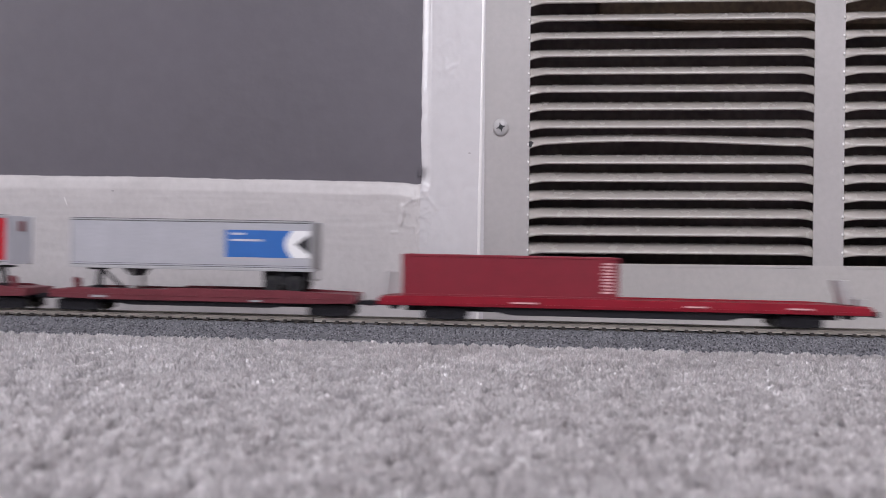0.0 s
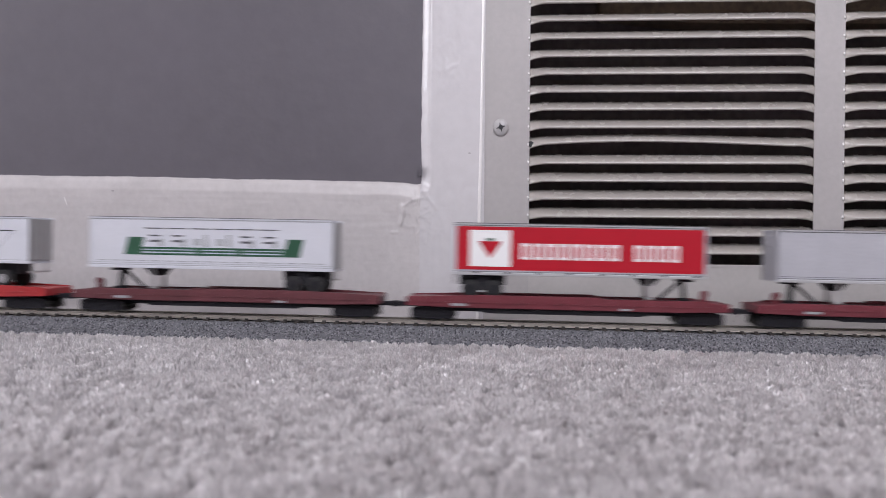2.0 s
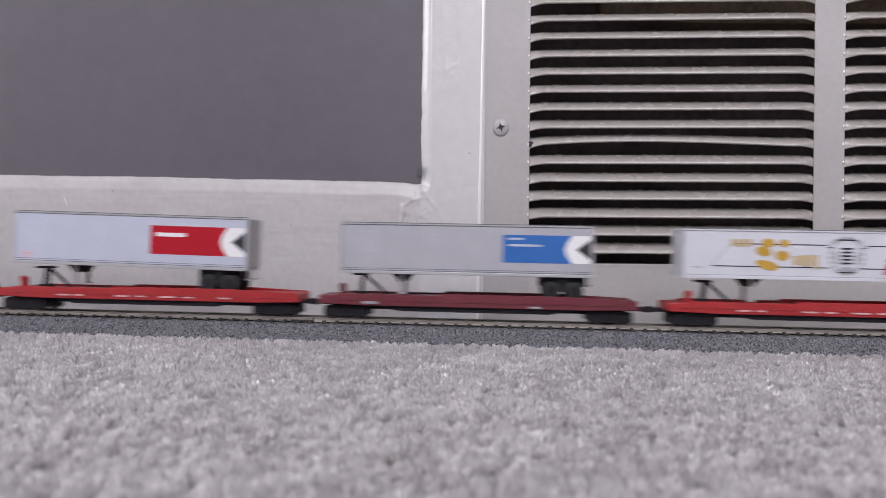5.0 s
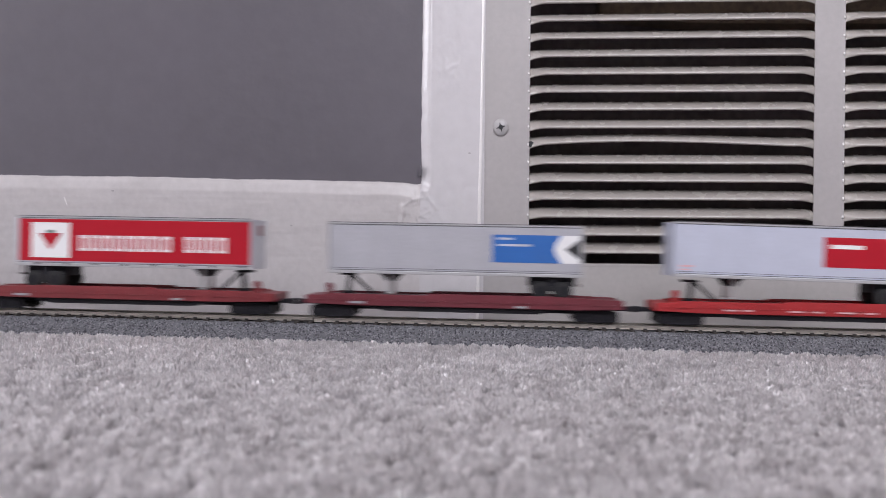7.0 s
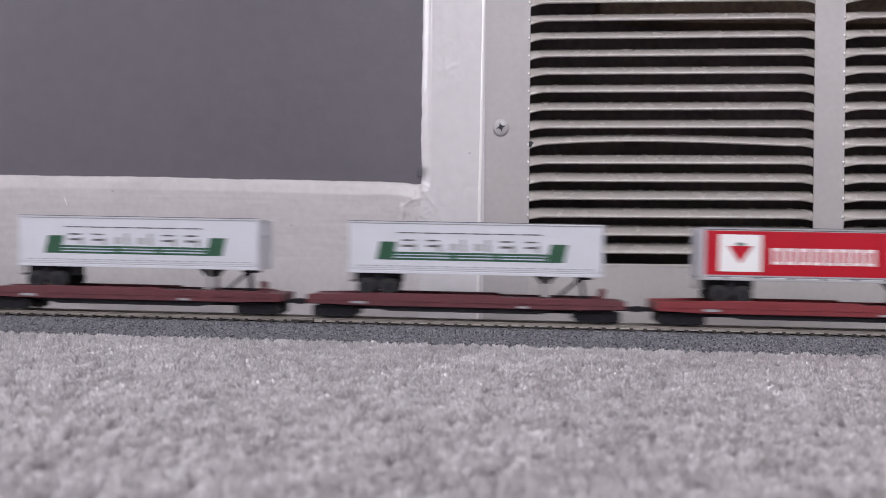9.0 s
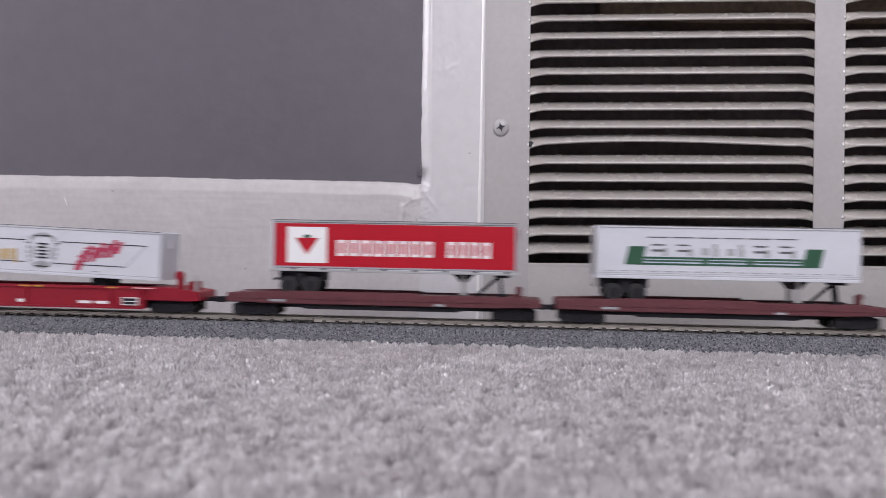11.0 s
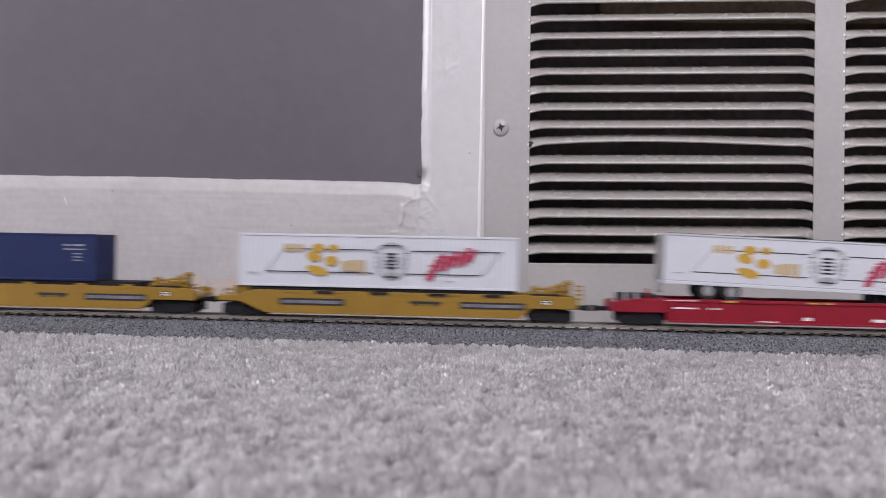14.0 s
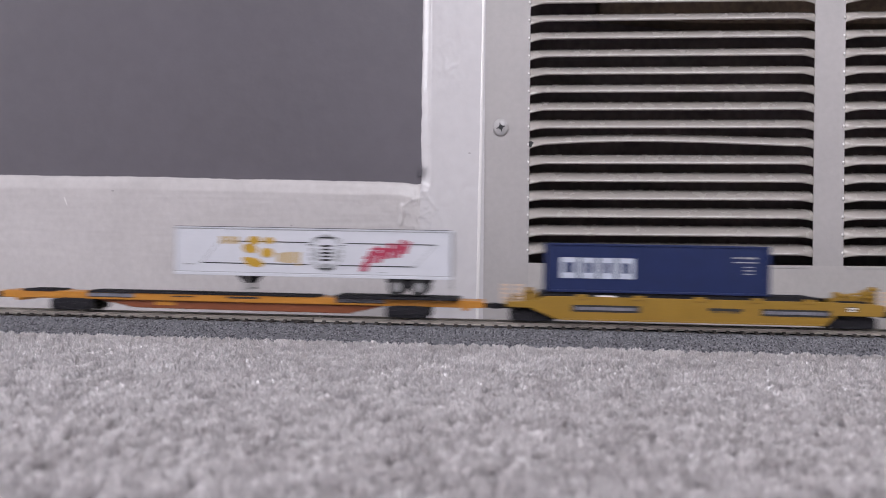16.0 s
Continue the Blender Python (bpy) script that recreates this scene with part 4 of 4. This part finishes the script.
# -- long flatcar and its red container --
def long_flatcar():
    c = rolling("long_flatcar", "long bright red plastic flatcar, half loaded with a container", "flatcar", 79.5, "flatcars of the train")
    bm = bmesh.new()
    box(bm, -155, 155, -16.4, 16.4, 11.5, 15.9, 0.3)
    part("deck", bm, WELL_RED, c)
    for y0, y1 in ((-17.6, -16.4), (16.4, 17.6)):
        bm = bmesh.new()
        prism(bm, [(-156.5, 10.2), (-156.5, 14.5), (-140, 16.7), (128, 16.7), (140, 16.2), (156.5, 14.5), (156.5, 10.2)], y0, y1, 0.25)
        ya = y0 - 0.4 if y0 < 0 else y1 - 0.1
        box(bm, -150, 150, ya, ya + 0.5, 11.6, 12.3)
        part("side_sill", bm, WELL_RED, c)
    bm = bmesh.new()
    prism(bm, [(-98, 10.4), (-70, 5.0), (68, 5.0), (92, 10.4)], -15, -13.4, 0.2)
    prism(bm, [(-98, 10.4), (-70, 5.0), (68, 5.0), (92, 10.4)], 13.4, 15, 0.2)
    box(bm, -140, 140, -4, 4, 6, 11.6)
    part("underframe", bm, BLACK, c, "dark fishbelly underframe")
    for s in (-1, 1):
        truck(c, 113 * s)
        coupler(c, 156 * s, s)
        bm = bmesh.new()
        box(bm, min(153 * s, 156.6 * s), max(153 * s, 156.6 * s), -17.2, 17.2, 10, 14.6, 0.3)
        prism(bm, [(142 * s, 9.8), (152 * s, 9.8), (150 * s, 6.6), (145 * s, 6.6)], -3, 3, 0.3)
        part("end_sill", bm, BLACK, c)
    bm = bmesh.new()
    prism(bm, [(-155.5, 16), (-149.5, 16), (-147.8, 31.5), (-153.0, 31.5)], -6, 6, 0.5)
    part("folding_stand", bm, STAND_GREY, c, "grey raised folding stand")
    bm = bmesh.new()
    prism(bm, [(142.5, 16), (149.5, 16), (144.5, 32.0), (138.0, 32.0)], -6, 6, 0.5)
    part("folding_stand", bm, STAND_GREY, c, "grey raised folding stand")
    bm = bmesh.new()
    box(bm, 150.5, 156, -7, 7, 14.4, 20, 0.4)
    part("end_post", bm, STAND_GREY, c)
    prints("painted_mark", [rect(-70, -53, 12.8, 13.8), rect(40, 54, 12.8, 13.8), rect(104, 119, 13.0, 14.0)], PINK, c, -17.6, "plain white painted bars", 0.6)


def container(x, length, z0, z1, mat, label, doors=None):
    c = rolling("shipping_container", label, "container", x, "containers on the train")
    h = length / 2
    bm = bmesh.new()
    # corrugated outline seen from above, drawn up to the roof
    n = int(length / 3.2)
    edge = []
    for k in range(n):
        rx = -h + 1.0 + k * (length - 2) / n
        w = (length - 2) / n
        edge += [(rx, -13.5), (rx + 0.25 * w, -13.62), (rx + 0.5 * w, -13.62), (rx + 0.75 * w, -13.5)]
    ring = edge + [(h - 1, -13.5)] + [(a, -b) for a, b in [(h - 1, -13.5)] + edge[::-1]]
    lo = [bm.verts.new((a * MM, b * MM, (z0 + 0.5) * MM)) for a, b in ring]
    hi = [bm.verts.new((a * MM, b * MM, (z1 - 0.4) * MM)) for a, b in ring]
    for i in range(len(ring)):
        j = (i + 1) % len(ring)
        bm.faces.new((lo[i], lo[j], hi[j], hi[i]))
    bm.faces.new(lo[::-1])
    bm.faces.new(hi)
    part("body", bm, mat, c)
    for s in (-1, 1):
        for y in (-13.4, 13.4):
            bm = bmesh.new()
            a, b = sorted((h * s, (h - 1.9) * s))
            box(bm, a, b, y - 0.8, y + 0.8, z0, z1, 0.2)
            part("corner_post", bm, mat, c)
    for y in (-13.4, 13.4):
        for z in (z0, z1 - 1.5):
            bm = bmesh.new()
            box(bm, -h + 1.9, h - 1.9, y - 0.7, y + 0.7, z, z + 1.5, 0.2)
            part("side_rail", bm, mat, c)
    bm = bmesh.new()
    box(bm, h - 0.7, h + 0.1, -12.4, 12.4, z0 + 1.6, z1 - 1.6, 0.2)
    d = part("end_door", bm, doors or mat, c)
    bm = bmesh.new()
    for y in (-8, -3, 3, 8):
        rod(bm, (h + 0.3, y, z0 + 2), (h + 0.3, y, z1 - 2), 0.35, 6)
    part("lock_bar", bm, doors or mat, d)
    return c


long_flatcar()
c = container(8.1, 140.5, 16.2, 43.6, BOX_RED, "plain dark red model shipping container on a flatcar")
prints("end_marking", [rect(59.5 + (k % 2) * 1.0, 66.5, 20.4 + k * 2.05, 21.6 + k * 2.05) for k in range(10)], PINK, c, -13.62, "column of plain pale bars", 0.2)

# -- eleven flatcars, each with a trailer --
flatcar(-195.5, MAROON, -1, "weathered maroon plastic flatcar carrying a silver trailer")
chevron_trailer(-204.0, 164, PRINT_BLUE, ALU, "silver model trailer with a blue arrow block", "blue printed block")
flatcar(-418.8, MAROON, 1, "weathered maroon plastic flatcar carrying a red trailer")
red_trailer(-411.0, "red and silver model trailer with a white square sign")
flatcar(-643.0, DARK_MAROON, -1, "dull maroon plastic flatcar carrying a white trailer")
green_trailer(-654.0, 1, "white model trailer with a green lettered band")
flatcar(-868.5, BRIGHT_RED, -1, "bright red plastic flatcar carrying a long white trailer", True)
white_trailer(-871.0, 31.8, 63.6, 1, "long white model trailer with gold and crimson prints", 66, -92 + 45)
flatcar(-1094.0, MAROON, -1, "weathered maroon plastic flatcar carrying a silver trailer")
chevron_trailer(-1101.5, 164, PRINT_BLUE, ALU, "silver model trailer with a blue arrow block", "blue printed block")
flatcar(-1314.0, BRIGHT_RED, -1, "bright red plastic flatcar carrying a pale silver trailer", True)
RAISED_TRAILER = chevron_trailer(-1327.0, 160, SIGN_RED, ALU_PALE, "pale silver model trailer with a red arrow block", "red printed block")
flatcar(-1540.0, MAROON, -1, "weathered maroon plastic flatcar carrying a silver trailer")
chevron_trailer(-1546.0, 165, PRINT_BLUE, ALU, "silver model trailer with a blue arrow block", "blue printed block")
flatcar(-1767.0, MID_RED, 1, "faded red plastic flatcar carrying a red trailer")
red_trailer(-1761.0, "red and silver model trailer with a white square sign")
flatcar(-1993.0, DARK_MAROON, 1, "dull maroon plastic flatcar carrying a white trailer")
green_trailer(-1987.0, -1, "white model trailer with a green lettered band")
flatcar(-2216.5, DARK_MAROON, 1, "dull maroon plastic flatcar carrying a white trailer")
green_trailer(-2212.0, -1, "white model trailer with a green lettered band")
flatcar(-2432.5, DARK_MAROON, 1, "dull maroon plastic flatcar carrying a red trailer")
red_trailer(-2426.0, "red and silver model trailer with a white square sign")


# -- well cars --
def red_well_car(x):
    c = rolling("well_car", "red plastic well car carrying a tilted white trailer", "well car", x, "well cars of the train")
    for y0, y1 in ((-17.4, -15.6), (15.6, 17.4)):
        bm = bmesh.new()
        prism(bm, [(-87, 3.6), (86, 3.6), (86, 18.0), (-87, 18.0)], y0, y1, 0.3)
        yo = y0 - 0.9 if y0 < 0 else y1 - 0.1
        for rx in (-84, -58, 4, 62, 83):
            box(bm, rx - 1.1, rx + 1.1, yo, yo + 1.0, 3.9, 17.0, 0.2)
        box(bm, -87, 86, yo, yo + 1.0, 16.4, 18.4, 0.2)
        box(bm, -87, 86, yo, yo + 1.0, 3.3, 4.6, 0.2)
        part("side_wall", bm, WELL_RED, c)
    bm = bmesh.new()
    box(bm, -86, 86, -15.6, 15.6, 3.8, 14.9)
    part("well_floor", bm, BLACK, c)
    for s in (-1, 1):
        bm = bmesh.new()
        prism(bm, [(86 * s, 9.2), (86 * s, 18.2), (104 * s, 18.0), (122 * s, 15.4), (122.5 * s, 9.5), (116 * s, 9.0)], -16.8, 16.8, 0.4)
        part("end_platform", bm, WELL_RED, c)
        truck(c, 102 * s)
        coupler(c, 122 * s, s)
    bm = bmesh.new()
    box(bm, 106.5, 110.5, -15, -11, 17, 25, 0.5)
    tube(bm, 108.5, -16.2, -13.6, 26.0, 3.2, 16, 0.4)
    box(bm, 113, 117, -12, 4, 15, 22, 0.5)
    part("brake_stand", bm, WELL_RED, c, "red brake wheel stand")
    for px, h in ((-120, 27), (-113, 26), (-106, 24.5), (-99, 24.5), (120, 26.5)):
        bm = bmesh.new()
        box(bm, px - 0.9, px + 0.9, -16, -14.8, 14.5, h, 0.2)
        part("grab_rail", bm, STAND_GREY if px < -104 or px > 0 else WELL_RED, c)
    bm = bmesh.new()
    box(bm, -116, -92, -10, 12, 17.4, 20.4, 0.4)
    part("walkway", bm, BLACK, c)
    y = -18.3
    prints("white_text", [rect(-84, -68, 12.0, 13.0), rect(-61, -54, 12.0, 13.0), rect(40, 49, 6.4, 8.2), rect(52, 61, 6.4, 8.2), rect(-30, -18, 4.8, 5.4), rect(-2, 3, 6.4, 8.4)], CHALK, c, -17.4, "plain white bars", 0.25)
    prints("load_box", [rect(70.5, 81.5, 5.8, 11.0)], CHALK, c, -17.4, "white bordered sign", 1.05)
    prints("load_box_field", [rect(71.3, 80.7, 6.4, 8.2), rect(71.3, 80.7, 8.7, 10.4)], BLACK, c, -17.4, "", 1.2)
    prints("yellow_mark", [rect(-52, -44, 16.8, 17.8), rect(0, 7, 16.9, 17.8), rect(10, 16, 16.9, 17.8), rect(60, 67, 16.9, 17.8)], PRINT_GOLD, c, y, "small yellow bars")
    prints("pale_mark", [rect(-88, -68, 17.0, 17.7), rect(78, 92, 17.0, 17.7)], PINK, c, y)


def yellow_well_car(x, notched, label, floor_top):
    c = rolling("well_car", label, "well car", x, "well cars of the train")
    out = [(-86, 3.5), (82.5, 3.5), (87.5, 8.4), (88.5, 9.8), (117, 9.8), (118.5, 11.0), (118.5, 16.6), (112, 17.8), (84, 18.3), (-93, 18.3), (-101, 15.2), (-118.5, 13.6), (-117, 10.4), (-103, 10.4)]
    for y0, y1 in ((-17.2, -15.4), (15.4, 17.2)):
        bm = bmesh.new()
        prism(bm, out, y0, y1, 0.3)
        yo = y0 - 0.6 if y0 < 0 else y1 - 0.1
        box(bm, -84, 82, yo, yo + 0.7, 3.2, 4.2, 0.15)
        for rx in (-70, -34, 4, 40, 72):
            box(bm, rx - 3.5, rx + 3.5, yo, yo + 0.7, 16.8, 19.8 if not notched else 18.4, 0.15)
        part("side_wall", bm, YELLOW, c)
    bm = bmesh.new()
    box(bm, -84, 82, -15.4, 15.4, 3.8, 16.0)
    box(bm, -96, 78, -12.6, 12.6, 15.0, floor_top)
    part("well_floor", bm, BLACK, c)
    for a, b in ((-96, -80), (-78, -60), (88, 108)):
        part("walkway", box(bmesh.new(), a, b, -15.2, 15.2, 17.6, 19.2, 0.2), BLACK, c, "dark end walkway")
    for s in (-1, 1):
        truck(c, 101 * s)
        coupler(c, 117.5 * s, s)
        bm = bmesh.new()
        box(bm, min(108 * s, 118.6 * s), max(108 * s, 118.6 * s), -15.4, 15.4, 10.6, 14.4, 0.4)
        part("end_sill", bm, YELLOW, c)
    for px, mat in ((-119, PALE_BEIGE), (-110, PALE_BEIGE), (111, YELLOW), (119, YELLOW if notched else PALE_BEIGE)):
        bm = bmesh.new()
        w = 2.6
        box(bm, px - w, px - w + 1.0, -15.4, -14.2, 13, 25.5, 0.2)
        box(bm, px + w - 1.0, px + w, -15.4, -14.2, 13, 25.5, 0.2)
        for z in (16.5, 19.3, 22.1, 24.8):
            box(bm, px - w + 0.6, px + w - 0.6, -15.3, -14.3, z - 0.5, z + 0.5)
        part("ladder", bm, mat, c)
    bm = bmesh.new()
    box(bm, 96, 112, -13, -6, 17.4, 22.2, 0.6)
    tube(bm, 106.5, -14.4, -12.8, 23.6, 2.8, 16, 0.4)
    part("brake_stand", bm, YELLOW, c, "yellow brake gear")
    bm = bmesh.new()
    box(bm, 86, 95, -14.2, -8, 17.6, 20.8, 0.5)
    box(bm, 88.5, 93, -14.6, -10, 20.4, 24.6, 0.6)
    rod(bm, (93, -12, 22.4), (106, -12, 24.2), 0.8)
    tube(bm, 98.6, -14.8, -13.2, 21.0, 2.3, 14, 0.3)
    part("hand_brake", bm, YELLOW, c, "yellow wheel and housing")
    bm = bmesh.new()
    box(bm, 110.4, 113.8, -13.8, -11.0, 16.5, 28.6, 0.5)
    box(bm, 108.6, 115.4, -14.4, -11.6, 25.8, 27.6, 0.4)
    part("corner_post", bm, YELLOW, c)
    prints("small_sign", [rect(95.5, 101.0, 12.4, 15.6)], BLACK, c, -17.2, "small dark notice", 0.2)
    prints("small_sign", [rect(96.0, 100.5, 14.2, 15.2), rect(96.0, 100.5, 12.8, 13.6)], CHALK, c, -17.4, "", 0.12)
    bm = bmesh.new()
    box(bm, -108, -98, -12, 6, 13.8, 20.6, 0.6)
    box(bm, -105.5, -101, -13.5, -8, 20.0, 23.4, 0.5)
    rod(bm, (-114, -11, 16.4), (-100, -11, 17.4), 0.9)
    tube(bm, -112.5, -12.6, -10.4, 17.2, 2.4, 14, 0.3)
    part("locking_box", bm, YELLOW, c)
    prints("sign_frame", [rect(-76, -33, 8.7, 13.1), rect(43, 85, 8.7, 13.1)], PRINT_BLACK, c, -17.2, "dark bordered sign strip", 0.2)
    prints("sign_strip", [rect(-74, -35, 9.9, 11.9), rect(44.5, 83.5, 9.9, 11.9)], STRIP_GREY, c, -17.4, "grey strip of unreadable bars")
    prints("truck_mark", [rect(10, 31, 11.2, 12.9), rect(13, 16, 9.9, 11.2), rect(19.5, 21.5, 9.9, 11.2), rect(25, 28.5, 9.9, 11.2)], PRINT_BLACK, c, -17.2, "dark printed mark")
    if notched:
        prints("top_slot", [rect(a, a + 12, 16.4, 18.2) for a in (-52, -16, 22, 58)], BLACK, c, -17.2, "dark lifting slot", 0.75)
    else:
        prints("pale_tab", [rect(-60, -48, 18.4, 19.4)], CHALK, c, -15.9, "pale tab")


red_well_car(-2677.0)
t = white_trailer(-2675.0, 25.0, 57.6, -1, "long white model trailer riding nose-down in a well car", -56, None)
NOSE_DOWN_TRAILER = t
bm = bmesh.new()
box(bm, 42, 54, -9, 9, 19.0, 24.6, 0.5)
part("folded_legs", bm, BLACK, t, "folded dark landing gear")

yellow_well_car(-2938.5, True, "yellow plastic well car carrying a white container", 20.6)
c = container(-2951.0, 184.5, 20.6, 55.4, WHITE, "long white container body with gold and crimson prints", DOOR_GREY)
bay_prints(c, 92.2, 22.0, 55.4)
yellow_well_car(-3189.5, False, "yellow plastic well car carrying a blue container", 21.0)
c = container(-3211.5, 141.5, 21.0, 52.6, NAVY, "navy blue model shipping container in a well car")
y = -13.62
blocks = [(-61.5, -50.5), (-48.5, -38.5), (-36.5, -27.0), (-25.0, -14.5)]
prints("pale_block", [rect(p, q, 30.0, 43.4) for p, q in blocks], PALE_PRINT, c, y, "plain pale blue-grey box", 0.2)
prints("navy_field", [rect(p + 2.8, q - 2.8, 33.6, 40.2) for p, q in blocks], NAVY, c, y - 0.2, "", 0.1)
prints("small_text", [rect(48, 52, 44.4, 45.6), rect(54, 62, 44.4, 45.6), rect(48, 62, 41.8, 42.6), rect(55, 60, 38.8, 39.6), rect(55, 60, 36.6, 37.4), rect(55, 60, 34.4, 35.2)], PRINT_GREY, c, y, "small plain bars", 0.2)


def spine_car(x):
    c = rolling("spine_car", "orange-yellow plastic spine car carrying a long white trailer", "spine car", x, "well cars of the train")
    bm = bmesh.new()
    box(bm, -164, 164, -10.4, 10.4, 8.8, 13.6, 0.4)
    part("spine", bm, ORANGE, c)
    # belly beam, coloured darker than the spine to stand for its shade
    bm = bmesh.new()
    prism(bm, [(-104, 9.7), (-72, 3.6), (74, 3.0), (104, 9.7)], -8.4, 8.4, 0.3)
    part("belly", bm, SHADED_ORANGE, c, "lower beam in brown-orange, shade put into its colour")
    for a, b in ((-150, -126), (-104, 54), (66, 148)):
        bm = bmesh.new()
        w, z = (14.6, 15.2) if a > 60 else (10.9, 14.4)
        box(bm, a, b, -w, w, 13.4, z, 0.2)
        for k in range(int((b - a) / 3)):
            box(bm, a + 1 + k * 3, a + 1.8 + k * 3, 0.2 - w, w - 0.2, z - 0.1, z + 0.4)
        part("platform", bm, BLACK, c, "black walkway platform")
    for s in (-1, 1):
        truck(c, 114 * s)
        coupler(c, 164 * s, s)
        bm = bmesh.new()
        tube(bm, 152 * s, -10.5, 10.5, 9.8, 3.2, 16, 0.4)
        part("end_buffer", bm, ORANGE, c)
    prints("sign_strip", [rect(-104, -72, 10.8, 12.9), rect(66, 98, 10.8, 12.9)], STRIP_GREY, c, -10.4, "grey strip of unreadable bars", 0.25)
    prints("dark_mark", [rect(-104, -72, 12.9, 13.3), rect(-104, -72, 10.3, 10.8), rect(66, 98, 12.9, 13.3), rect(66, 98, 10.3, 10.8), rect(-8, 14, 11.4, 12.6), rect(-46, -30, 11.6, 12.2)], PRINT_BLACK, c, -10.4, "", 0.25)
    prints("yellow_patch", [rect(-58, -44, 5.6, 8.2)], ORANGE, c, -8.4, "", 0.25)


spine_car(-3486.0)
white_trailer(-3436.0, 26.9, 59.3, 1, "long white model trailer with gold and crimson prints", 64, -45)

# ---- travel along the track ----
RUN = [(0, 0.0), (0.5, 0.1181), (1, 0.2359), (1.5, 0.3514), (2, 0.4635), (2.5, 0.5722), (3, 0.6808), (3.5, 0.7887), (4, 0.8854), (4.2, 0.9242),
       (6.3, 1.3555), (6.5, 1.4016), (7, 1.5182), (7.5, 1.6363), (8, 1.7516), (8.5, 1.8621), (9, 1.9723), (9.2, 2.0166),
       (11.3, 2.4097), (11.5, 2.4438), (12, 2.5239), (12.5, 2.6015), (13, 2.6819), (13.5, 2.7738), (14, 2.8722), (14.5, 2.9758), (15, 3.0871), (15.5, 3.1996), (16, 3.3140)]


def between(t, a, b, va, vb):
    """Smooth travel between two moments with the speeds va and vb."""
    (t0, s0), (t1, s1) = a, b
    d = t1 - t0
    u = (t - t0) / d
    return s0 * (2 * u**3 - 3 * u**2 + 1) + s1 * (3 * u**2 - 2 * u**3) + d * (va * (u**3 - 2 * u**2 + u) + vb * (u**3 - u**2))


def motions():
    rows = list(RUN)
    for t in (4.7, 5.2, 5.8):
        rows.append((t, between(t, (4.2, 0.9242), (6.3, 1.3555), 0.195, 0.228)))
    for t in (9.7, 10.2, 10.8):
        rows.append((t, between(t, (9.2, 2.0166), (11.3, 2.4097), 0.219, 0.172)))
    rows.sort()
    for ob, x in STANDS:
        lean = 1.9 if ob == NOSE_DOWN_TRAILER else 0.9 if ob == RAISED_TRAILER else 0.0
        lift = 0.0009 if ob == RAISED_TRAILER else 0.0
        walk(ob, [(t, pose(x * MM + s, 0, RAIL_TOP + lift, 0, lean, 0)) for t, s in rows])


motions()
